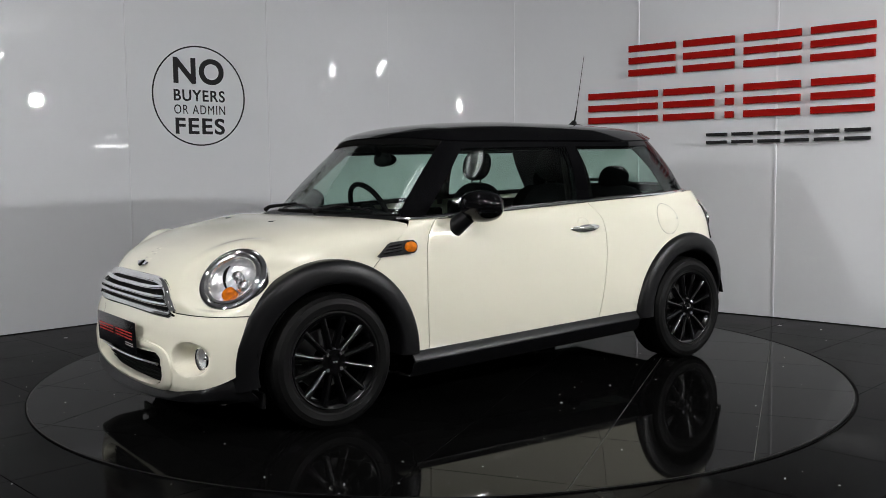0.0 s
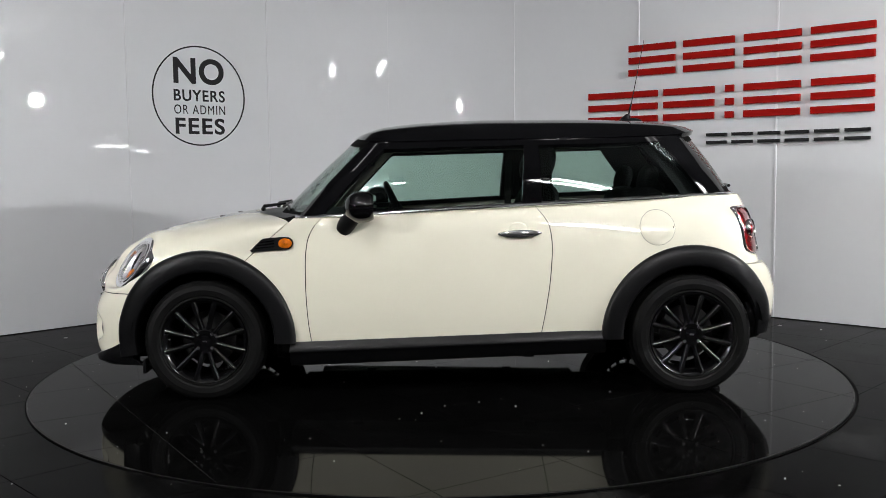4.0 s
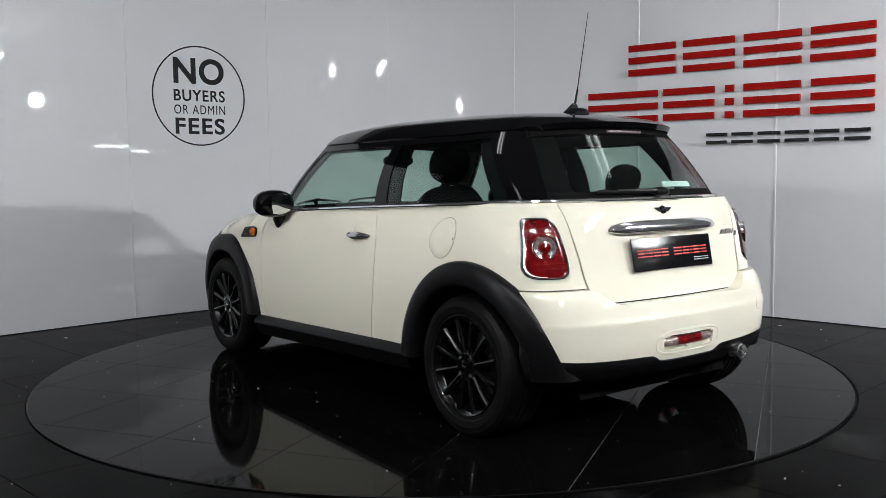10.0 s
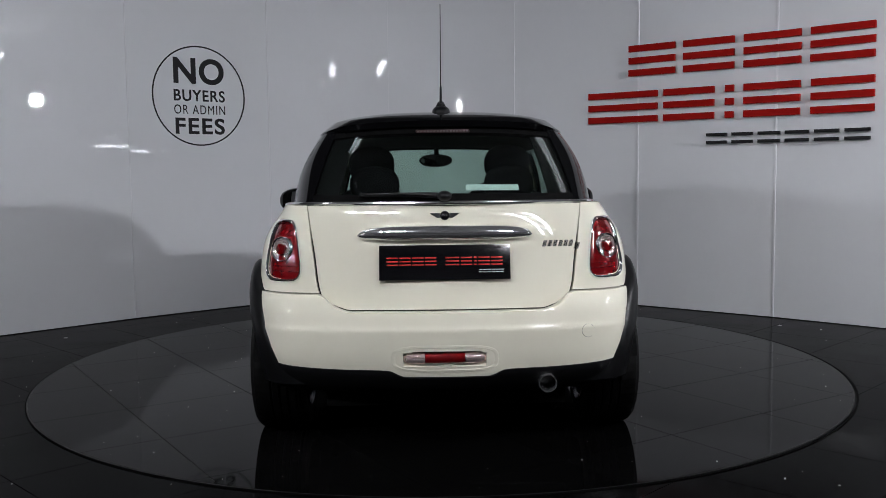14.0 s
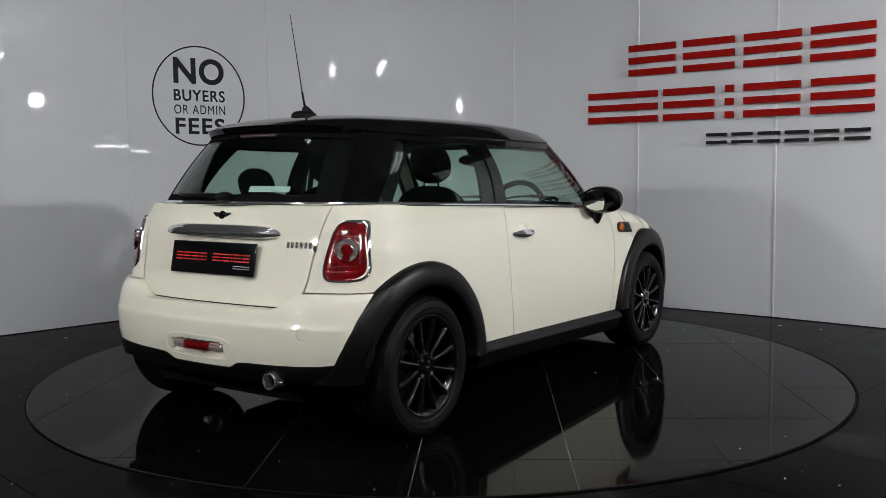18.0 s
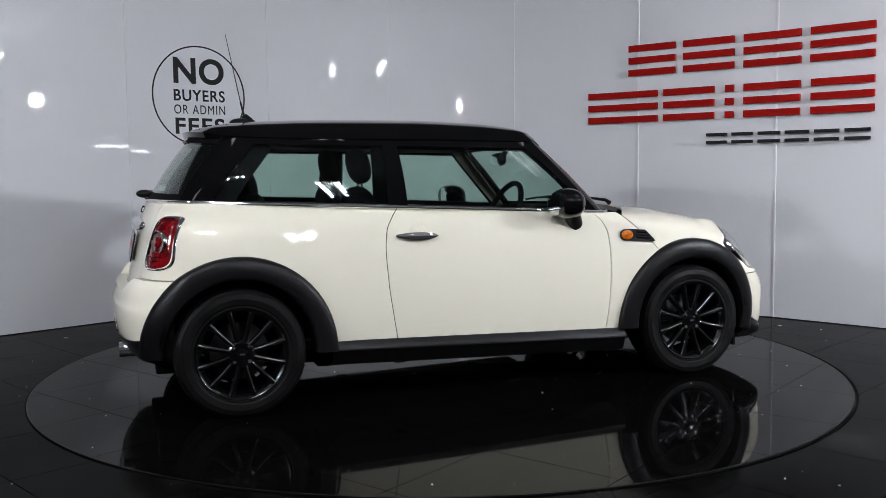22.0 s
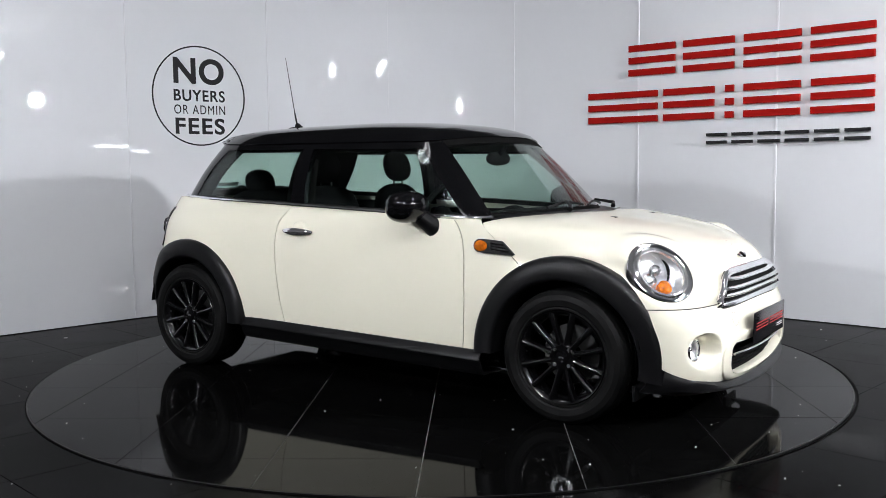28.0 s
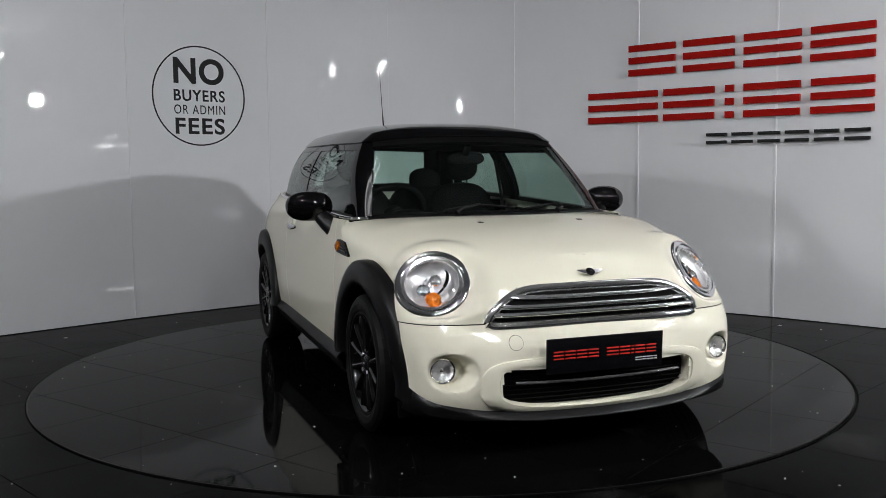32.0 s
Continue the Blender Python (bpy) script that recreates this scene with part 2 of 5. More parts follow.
def thing(name, label, category, m=None, group="", kind=""):
    ob = new(name)
    ob.empty_display_size = 0.1
    if m is not None:
        ob.matrix_world = m
    return tagged(ob, label, category, group, kind)


def mirrored(geo):
    V, F = geo
    return [(p[0], -p[1], p[2]) for p in V], [tuple(reversed(f)) for f in F]


def sides_of(name, geo, material, parent, label="", angle=38):
    """The same part on the car's left and right flank."""
    return (part(name, geo, material, parent, label, angle), part(name, mirrored(geo), material, parent, label, angle))


# ---- the booth: curved wall, floor, table ----
def wall_line():
    """The wall's foot, from the far end on the one side to the other, in short steps."""
    a, b = np.array((-1.33, 2.78)), np.array((1.55, 2.375))
    ta, tb = radians(38.7), radians(-34.0)
    L = float(np.linalg.norm(b - a)) * 1.12
    da, db = 1.30 * L * np.array((math.cos(ta), math.sin(ta))), 0.86 * L * np.array((math.cos(tb), math.sin(tb)))
    pts = [np.array((-4.25, 0.062)), np.array((-3.30, 1.012)), np.array((-2.444, 1.868)), np.array((-2.169, 2.109)), np.array((-1.895, 2.337)), np.array((-1.612, 2.563))]
    for i in range(25):
        u = i / 24
        pts.append((2 * u**3 - 3 * u**2 + 1) * a + (u**3 - 2 * u**2 + u) * da + (3 * u**2 - 2 * u**3) * b + (u**3 - u**2) * db)
    pts += [np.array((2.563, 1.565)), np.array((3.45, 0.750)), np.array((4.00, 0.245))]
    return pts


FOOT = wall_line()
LEN = np.concatenate([[0], np.cumsum([np.linalg.norm(q - p) for p, q in zip(FOOT[:-1], FOOT[1:])])])
FXY = np.array(FOOT)
WALL_TOP = 2.9


def on_wall(s):
    """Point at length s along the wall's foot, the way along it, and the way into the booth."""
    p = np.array((np.interp(s, LEN, FXY[:, 0]), np.interp(s, LEN, FXY[:, 1])))
    e = 0.04
    t = np.array((np.interp(s + e, LEN, FXY[:, 0]) - np.interp(s - e, LEN, FXY[:, 0]),
                  np.interp(s + e, LEN, FXY[:, 1]) - np.interp(s - e, LEN, FXY[:, 1])))
    t /= np.linalg.norm(t)
    return p, t, np.array((t[1], -t[0]))


def along(x):
    """Length along the wall's foot at which it reaches that x."""
    return float(np.interp(x, FXY[:, 0], LEN))


wall = tagged(new("wall_booth"), "glossy white panelled booth wall curving round the turntable", "wall", kind="structure")
seams = [0.0, along(-3.24), along(-2.44), along(-1.48), along(-0.457), along(0.691), along(1.668), along(2.560), along(3.40), LEN[-1]]
for s0, s1 in zip(seams[:-1], seams[1:]):
    n = max(3, int((s1 - s0) / 0.06))
    P = np.zeros((n, 2, 3))
    for i in range(n):
        p, t, nn = on_wall(s0 + 0.0015 + (s1 - s0 - 0.003) * i / (n - 1))
        P[i, :, 0], P[i, :, 1], P[i, :, 2] = p[0], p[1], (0.0, WALL_TOP)
    part("wall_panel", shell(P, 0.02, away=(0, 12, 1)), WALLM, wall)
P = np.zeros((120, 2, 3))
for i in range(120):
    p, t, nn = on_wall(LEN[-1] * i / 119)
    P[i, :, 0], P[i, :, 1], P[i, :, 2] = p[0] - nn[0] * 0.03, p[1] - nn[1] * 0.03, (-0.02, WALL_TOP)
part("backing", shell(P, 0.08, away=(0, 12, 1)), PAINTED, wall)
for k, s0 in enumerate(seams[1:-1]):
    p, t, nn = on_wall(s0)
    wide = 0.016 if k in (5, 6, 7, 8) else 0.005
    m = Matrix.Translation((p[0], p[1], 0)) @ Matrix(((t[0], nn[0], 0, 0), (t[1], nn[1], 0, 0), (0, 0, 1, 0), (0, 0, 0, 1)))
    part("joint_strip", rbox((0, 0, 0), (wide, 0.008, WALL_TOP), 0.002, m @ Matrix.Translation((0, 0.001, WALL_TOP / 2))), STRIP, wall)

# hall round the booth
tagged(new("wall_hall", mesh_of("wall_hall", merge(
    rbox((0, -15, 2.2), (30, 0.2, 4.6), 0), rbox((15, -5, 2.2), (0.2, 20, 4.6), 0), rbox((-15, -5, 2.2), (0.2, 20, 4.6), 0),
    rbox((0, 5, 2.2), (30, 0.2, 4.6), 0)), PAINTED)), "plain grey hall walls round the booth", "wall", kind="structure")
tagged(new("ceiling", mesh_of("ceiling", rbox((0, -5, 4.6), (30.2, 20.2, 0.2), 0), CEIL)), "dark painted hall ceiling", "ceiling", kind="structure")

# floor: slab with black stone tiles laid on the diagonal
TILE = 0.61
floor = tagged(new("floor", mesh_of("floor", rbox((0, -5, -0.065), (30, 20.2, 0.1), 0), GROUT)), "dark polished stone tile floor", "floor", kind="structure")


def tile_geo(size, th, bev=0.0012):
    h, b = size / 2 - 0.0008, bev
    rings = [(h, -th), (h, -b), (h - b, 0.0)]
    V = [(sx * r, sy * r, z) for r, z in rings for sx, sy in ((-1, -1), (1, -1), (1, 1), (-1, 1))]
    F = [(4 * k + i, 4 * k + (i + 1) % 4, 4 * k + 4 + (i + 1) % 4, 4 * k + 4 + i) for k in range(2) for i in range(4)]
    return V, F + [(8, 9, 10, 11), (3, 2, 1, 0)]


tile_mesh = mesh_of("tile", tile_geo(TILE, 0.012), STONE_OUT)
far = []
for i in range(-18, 19):
    for j in range(-18, 19):
        a, b = (i + 0.5) * TILE - 0.14, (j + 0.5) * TILE - 0.27
        x, y = (a - b) * 0.7071, (a + b) * 0.7071
        wall_y = np.interp(x, FXY[:, 0], FXY[:, 1])
        if not (-8.2 < y < wall_y + 0.45 and abs(x) < 6.6 and np.hypot(x, y) > 1.8):
            continue
        if y > -3.3 and abs(x) < 4.2:
            ob = new("tile", tile_mesh)
            ob.parent = floor
            ob.matrix_world = pose(x, y, -0.006, 0, 0, 45)
        else:
            V, F = tile_geo(TILE, 0.012)
            far.append(([pose(x, y, -0.006, 0, 0, 45) @ Vector(p) for p in V], F))
tagged(part("far_tiles", merge(*far), STONE_OUT, floor, "dark stone tiles of the further floor"), kind="stuff")

# the turntable
RAD = 2.262
table = thing("turntable", "round black granite tiled car turntable set in the floor", "turntable")
part("deck", merge(tube([(0, 0, -0.006), (0, 0, -0.0035)], RAD - 0.003, 160)), GROUT_PALE, table, angle=30)
RING = [(RAD + 0.0005, -0.002), (RAD + 0.011, -0.002), (RAD + 0.011, -0.0055), (RAD + 0.0005, -0.0055)]
ring = tagged(new("turntable_gap_ring"), "black seal ring round the turntable", "seal", kind="structure")
V = [(r * math.cos(g) + 0.007, r * math.sin(g), z) for g in np.linspace(0, 2 * math.pi, 161)[:-1] for r, z in RING]
part("seal", (V, quads(160, 4, True, True)), SEALRUBBER, ring)
V = [(r * math.cos(g), r * math.sin(g), z) for g in np.linspace(0, 2 * math.pi, 161)[:-1]
     for r, z in ((RAD, -0.0055), (RAD, -0.0006), (RAD - 0.006, -0.0004), (RAD - 0.006, -0.0055))]
part("edge_band", (V, quads(160, 4, True, True)), SATIN, table, "thin worn black edge band")


def clip(poly, keep):
    """Cut a convex outline by a half plane (n, d): keeps n . p <= d."""
    (nx, ny), d = keep
    out = []
    for (ax, ay), (bx, by) in zip(poly, poly[1:] + poly[:1]):
        da, db = ax * nx + ay * ny - d, bx * nx + by * ny - d
        if da <= 0:
            out.append((ax, ay))
        if da * db < 0:
            u = da / (da - db)
            out.append((ax + (bx - ax) * u, ay + (by - ay) * u))
    return out


LINES = 31.8
ca, sa = math.cos(radians(LINES)), math.sin(radians(LINES))
for i in range(-5, 5):
    for j in range(-5, 5):
        g = 0.0017
        sq = [(i * TILE + g, j * TILE + g), ((i + 1) * TILE - g, j * TILE + g), ((i + 1) * TILE - g, (j + 1) * TILE - g), (i * TILE + g, (j + 1) * TILE - g)]
        poly = [(x * ca - y * sa, x * sa + y * ca) for x, y in sq]
        for q in np.linspace(0, 2 * math.pi, 121)[:-1]:
            if poly:
                poly = clip(poly, ((math.cos(q), math.sin(q)), RAD - 0.007))
        if len(poly) > 2:
            part("tile", prism(poly, -0.0033, 0.0, Matrix.Identity(4)), STONE, table)


def grit(count, rmax, rmin=0.0, seed=3):
    rnd = random.Random(seed)
    geos = []
    for _ in range(count):
        r, g = math.sqrt(rnd.uniform(rmin**2, rmax**2)), rnd.uniform(0, 6.283)
        s = 0.0014 + 0.0046 * rnd.random() ** 4
        geos.append(rbox((r * math.cos(g), r * math.sin(g), s * 0.3), (s * 1.5, s, s * 0.6), 0, Matrix.Rotation(rnd.uniform(0, 3), 4, "Z")))
    return merge(*geos)


tagged(part("grit", grit(150, RAD - 0.02), FLECK, table, "scattered white grit"), kind="stuff")
V, F = grit(90, 3.1, RAD + 0.04, 5)
tagged(new("floor_grit", mesh_of("floor_grit", ([(x, y, z - 0.006) for x, y, z in V], F), FLECK)), "white grit scattered on the stone floor", "grit", kind="stuff")


for bx, by in ((-2.66, 1.03), (2.48, 1.20)):
    bolt = thing("floor_bolt", "small domed metal bolt in the stone floor", "bolt", pose(bx, by, -0.006), "floor bolts")
    V, F = lathe([(0.014, 0.0), (0.013, 0.003), (0.008, 0.005), (0.001, 0.006)], 20, False)
    part("head", ([(x, z, y) for x, y, z in V], [tuple(reversed(f)) for f in F]), STEEL, bolt)


# ---- lamps that the place has, plus the two "low" battens added for fill ----
def batten(bx, by, bz, turn, kind, long):
    ob = thing("batten_lamp", "twin-tube fluorescent batten above the booth, two of them added as fill", "lamp", pose(bx, by, bz, 0, 0, turn), "ceiling battens")
    part("housing", rbox((0, 0, 0.05), (long + 0.07, 0.36, 0.05), 0.008), STRIP, ob)
    for dy in (-0.12, 0.12):
        part("tube", tube([(-long / 2, dy, -0.02), (long / 2, dy, -0.02)], 0.036, 12), TUBES[kind], ob, "glowing white tube")
    for dx in (-long / 3, long / 3):
        part("hanger", tube([(dx, 0, 0.05), (dx, 0, 4.5 - bz)], 0.004, 6), STEEL, ob)


for row in BATTEN_PLACES:
    batten(*row)
for dx in (-0.42, 0.0, 0.42):
    ob = thing("ceiling_spot_lamp", "round white downlight under the dark ceiling", "lamp", pose(-1.2 + dx, -4.95 - 0.25 * dx, 4.40), "ceiling downlights")
    part("housing", tube([(0, 0, 0.012), (0, 0, 0.10)], 0.13, 32), STRIP, ob)
    part("lens", tube([(0, 0, 0.0), (0, 0, 0.011)], 0.115, 32), TUBES["spot"], ob, "glowing round lens")
for ly, lz, wide in ((-4.4, 1.92, 0.9), (-6.3, 1.80, 0.45)):
    ob = thing("strip_lamp", "slim glowing strip lamp on the far hall wall", "lamp", pose(14.86, ly, lz), "hall strip lamps")
    part("housing", rbox((0, 0, 0), (0.05, wide + 0.06, 0.12), 0.01), STRIP, ob)
    part("diffuser", rbox((-0.03, 0, 0), (0.02, wide, 0.07), 0.008), TUBES["hall"], ob, "glowing white diffuser")
for rx, ry, rz in RING_PLACES:
    ob = thing("ring_lamp", "round ring lamp on a slim black stand", "lamp", look((rx, ry, rz), (0, 1.2, 1.1)), "ring lamps")
    V, F = lathe([(0.110, 0.0), (0.110, 0.035), (0.095, 0.05), (0.06, 0.05), (0.036, 0.035), (0.036, 0.0)], 48)
    part("housing", ([(x, z, y + 0.008) for x, y, z in V], [tuple(reversed(f)) for f in F]), SATIN, ob)
    V, F = lathe([(0.100, -0.004), (0.100, 0.004), (0.048, 0.004), (0.048, -0.004)], 48)
    part("ring", ([(x, z, y + 0.003) for x, y, z in V], [tuple(reversed(f)) for f in F]), RINGGLOW if rx > 0 else RINGGLOW_LOW, ob, "glowing cool white ring")
    back = Vector((rx, ry, 0)).normalized() * 0.06
    stand = part("stand", merge(tube([(rx + back.x, ry + back.y, -0.012), (rx + back.x, ry + back.y, rz + 0.14)], 0.014, 10), tube([(rx + back.x, ry + back.y, -0.012), (rx + back.x, ry + back.y, 0.01)], [0.22, 0.20], 32)), SATIN, None)
    stand.parent, stand.matrix_parent_inverse = ob, ob.matrix_world.inverted()


# ---- wall lettering ----
def wall_frame(s, z):
    p, t, nn = on_wall(s)
    return Matrix(((t[0], 0, nn[0], p[0]), (t[1], 0, nn[1], p[1]), (0, 1, 0, z), (0, 0, 0, 1)))


sign = thing("dealer_sign", "raised red and black sign bars on the white wall", "sign", Matrix.Identity(4))


def sign_bars(x0, x1, z0, z1, rows, thick, material, name):
    """One bar per row between two places along the wall."""
    s0, s1 = along(x0), along(x1)
    for k in range(rows):
        z = z0 + thick / 2 + (z1 - z0 - thick) * (k / (rows - 1) if rows > 1 else 0.5)
        n = 5
        P = np.zeros((n, 2, 3))
        for i in range(n):
            p, t, nn = on_wall(s0 + (s1 - s0) * i / (n - 1))
            P[i, :, 0], P[i, :, 1] = p[0] + nn[0] * 0.03, p[1] + nn[1] * 0.03
            P[i, :, 2] = (z - thick / 2, z + thick / 2)
        part(name, shell(P, 0.026, away=(0, 12, 1)), material, sign)


for x0, x1 in ((1.608, 1.925), (1.982, 2.305), (2.365, 2.695), (2.748, 3.078)):
    sign_bars(x0, x1, 1.915, 2.165, 3, 0.052, REDSIGN, "red_bar")
for x0, x1 in ((1.307, 1.808), (1.852, 2.183), (2.254, 2.306), (2.368, 2.694), (2.754, 3.080)):
    sign_bars(x0, x1, 1.535, 1.79, 3, 0.052, REDSIGN, "red_bar")
for k in range(6):
    x0 = 2.139 + k * 0.1595
    sign_bars(x0, x0 + 0.128, 1.337, 1.421, 2, 0.024, BLACKSIGN, "black_bar")

notice = thing("round_notice", "black lettered circle printed on the white wall", "sign", wall_frame(along(-1.975), 1.788))
V, F = lathe([(0.398, -0.004), (0.398, 0.003), (0.410, 0.003), (0.410, -0.004)], 96)


def hug(x):
    """How far the wall stands off the notice's middle plane at x along it."""
    p, t, nn = on_wall(along(-1.975))
    q = on_wall(along(-1.975) + x)[0] - p
    return float(q @ nn)


V = [(x, y + hug(x), z) for x, y, z in V]
part("ring", ([(x * 1.0, z, y) for x, y, z in V], [tuple(reversed(f)) for f in F]), BLACKSIGN, notice)


def words(text, width, height, z, material, parent, x=0.0, depth=0.0015, bold=0.02, gap=1.0):
    """Letters of the built-in font, fitted to a width and a capital height."""
    cu = bpy.data.curves.new("text", "FONT")
    cu.body, cu.align_x, cu.extrude, cu.offset, cu.resolution_u, cu.space_character = text, "CENTER", depth, bold, 6, gap
    ob = new("text", cu)
    bpy.context.view_layer.update()
    me = bpy.data.meshes.new_from_object(ob.evaluated_get(bpy.context.evaluated_depsgraph_get()))
    bpy.data.objects.remove(ob)
    c = np.array([v.co[:] for v in me.vertices])
    lo, hi = c.min(axis=0), c.max(axis=0)
    for v in me.vertices:
        v.co.x = (v.co.x - (lo[0] + hi[0]) / 2) * width / (hi[0] - lo[0]) + x
        v.co.y = (v.co.y - lo[1]) / (hi[1] - lo[1]) * height + z
        v.co.z = v.co.z + 0.002 + hug(v.co.x)
    me.materials.append(material)
    done = new("word", me)
    done.parent = parent
    return done


words("NO", 0.445, 0.215, 0.095, BLACKSIGN, notice, 0.0, bold=0.03, gap=1.08)
words("BUYERS", 0.45, 0.095, -0.045, BLACKSIGN, notice, 0.0, bold=0.018, gap=1.12)
words("OR ADMIN", 0.45, 0.075, -0.150, BLACKSIGN, notice, 0.0, bold=0.0, gap=1.18)
words("FEES", 0.435, 0.135, -0.315, BLACKSIGN, notice, 0.0, bold=0.024, gap=1.14)


# ---- the car: design curves (metres from the table's axis, x forward, y to its left) ----
car = thing("hatchback_car", "cream white three-door hatchback with black roof and black alloy wheels", "car")
FX, RX, WZ = 1.202, -1.265, 0.302
W_Z = pchip((0.16, 0.24, 0.34, 0.48, 0.62, 0.75, 0.85, 0.90, 0.95, 1.02), (0.755, 0.785, 0.803, 0.815, 0.816, 0.808, 0.793, 0.776, 0.742, 0.700))
AF_Z = pchip((0.14, 0.20, 0.27, 0.36, 0.45, 0.50, 0.545), (1.79, 1.85, 1.878, 1.882, 1.873, 1.856, 1.828))
ART_Z = pchip((0.50, 0.60, 0.70, 0.85, 0.96, 1.02), (1.775, 1.752, 1.728, 1.692, 1.660, 1.632))
ARB_Z = pchip((0.18, 0.26, 0.34, 0.44, 0.512, 0.530, 0.59, 0.63, 0.66), (1.70, 1.775, 1.812, 1.828, 1.8305, 1.824, 1.806, 1.785, 1.755))
ZTOP = pchip((0.60, 0.90, 1.07, 1.20, 1.42, 1.60, 1.72, 1.80, 1.87), (0.936, 0.935, 0.930, 0.913, 0.876, 0.826, 0.776, 0.720, 0.680))
R_X = pchip((0.60, 0.75, 0.95, 1.20, 1.45, 1.62, 1.85), (24, 20, 11, 7.8, 5.6, 4.4, 3.1))
NOSE_H = pchip((0, 0.25, 0.5, 0.7, 0.85, 0.95, 1.0), (0.0, 0.006, 0.022, 0.042, 0.066, 0.105, 0.15))
ZB, WB, NF, NR, PQ = 0.545, 0.820, 9.5, 10.0, 3.1
BOW, NCH = 0.050, 3.95
DOOR_R = pchip((0.28, 0.45, 0.60, 0.76, 0.86, 0.92, 0.97), (-0.494, -0.525, -0.546, -0.556, -0.545, -0.512, -0.470))
DOOR_F = pchip((0.26, 0.40, 0.576, 0.70, 0.79, 0.85, 0.89, 0.93), (0.663, 0.680, 0.688, 0.687, 0.678, 0.658, 0.630, 0.580))
SILL_Z = pchip((-0.85, 0.75), (0.332, 0.288))
BELT_Z = pchip((-1.64, -1.5, -1.0, -0.46, 0.1, 0.6, 1.05), (1.012, 1.010, 0.990, 0.969, 0.943, 0.918, 0.920))


def nose_n(h):
    """The nose is boxy at the bumper and rounder above it."""
    return NF - (NF - NCH) * smooth(-0.05, 0.55, h)


def nose_bow(h):
    return BOW * (1 - smooth(0.0, 0.55, h))


def nose_y(x, A, w, n, bow):
    """Half width at x of a squared ellipse whose front is bowed."""
    y = w * 0.97
    for _ in range(4):
        y = w * (1 - np.clip(np.abs(x) / (A * (1 - bow * (y / 0.8) ** 2)), 0, 0.9999) ** n) ** (1 / n)
    return y


def taper(x, z):
    back = np.clip(np.abs(x) / (ARB_Z(z) * 0.947), 0, 0.9999) ** NR
    return np.where(x > 0, nose_y(np.maximum(x, 0), AF_Z(z), 0.81, NF, BOW) / 0.81, (1 - back) ** (1 / NR))


def ray_turn(a, n):
    """Spread points evenly round a squared ellipse."""
    return math.atan(math.tan(a) ** (n / 2))


def crown(x, h):
    return np.maximum(0, 1 - np.clip(h, 0, 1) ** R_X(x)) ** (1 / PQ)


def side_y(x, z):
    """Half width of the flank at x, z."""
    plain = W_Z(z) * taper(x, np.minimum(z, 0.545))
    h = np.clip((z - ZB) / (ZTOP(x) - ZB), 0, 1)
    nn = nose_n(h)
    t = nose_y(x, AF_Z(0.545), WB, nn, nose_bow(h))
    k = smooth(0.62, 0.98, x) * smooth(0.53, 0.60, z)
    haunch = 0.012 * np.exp(-((x + 1.25) / 0.45) ** 2) * smooth(0.95, 0.80, z)
    return plain * (1 - k) + t * crown(x, h) * k + haunch


def outside_wheels(p, r=0.425):
    return math.hypot(p[0] - FX, p[2] - WZ) > r and math.hypot(p[0] - RX, p[2] - WZ) > r


def side_patch(xa, xb, za, zb, nu, nv):
    """Grid on the flank between two edge curves x(z) and from za(x) up to zb(x)."""
    P = np.zeros((nu, nv, 3))
    for j in range(nv):
        v = j / (nv - 1)
        for i in range(nu):
            u = i / (nu - 1)
            x = 0.0
            z = 0.6
            for _ in range(4):
                x = float(xa(z) * (1 - u) + xb(z) * u)
                z = float(za(x) * (1 - v) + zb(x) * v)
            P[i, j] = (x, side_y(x, z), z)
    return P


GAP = 0.0023
belt_low = lambda x: BELT_Z(x) - 0.004
door_P = side_patch(lambda z: DOOR_R(z) + GAP, lambda z: DOOR_F(z) - GAP, lambda x: SILL_Z(x) - 0.012, belt_low, 46, 34)
doors = sides_of("door", shell(door_P, 0.022), PAINT, car, "cream painted door")

# black strips behind the door and bonnet shut lines, standing in for the gaps' shade
CUT = pchip((0.50, 0.60, 0.70, 0.80, 0.88, 0.92), (1.20, 1.09, 0.995, 0.885, 0.790, 0.745))
for edge in (DOOR_R, DOOR_F, CUT):
    rows_ = [[(float(edge(z)) + dx, float(side_y(float(edge(z)) + dx, z)) - 0.006, z) for dx in (-0.03, 0.0, 0.03)] for z in np.linspace(0.66 if edge is CUT else 0.30, 0.955 if edge is DOOR_R else 0.88, 24)]
    sides_of("shut_line_shade", shell(np.array(rows_), 0.004), MATT, car)

# front wing between door and bonnet
wing_P = side_patch(lambda z: DOOR_F(z) + GAP, lambda z: np.maximum(CUT(z) - GAP, DOOR_F(z) + 0.03), lambda x: SILL_Z(x) - 0.012, lambda x: np.minimum(BELT_Z(x) - 0.004, ZTOP(x) - 0.012), 26, 40)
sides_of("front_wing", shell(wing_P, 0.015, outside_wheels), PAINT, car)

# rear quarter, round the corner to the tailgate
TG_Y = pchip((0.585, 0.60, 0.62, 0.654, 0.80, 0.93, 1.02), (0.38, 0.435, 0.475, 0.508, 0.533, 0.556, 0.572))


def rear_phi_x(x, z, A):
    return np.arccos(np.clip(-x / A, 0, 1) ** (NR / 2))


def rear_phi_y(y, w):
    return np.arcsin(np.clip(y / w, 0, 1) ** (NR / 2))


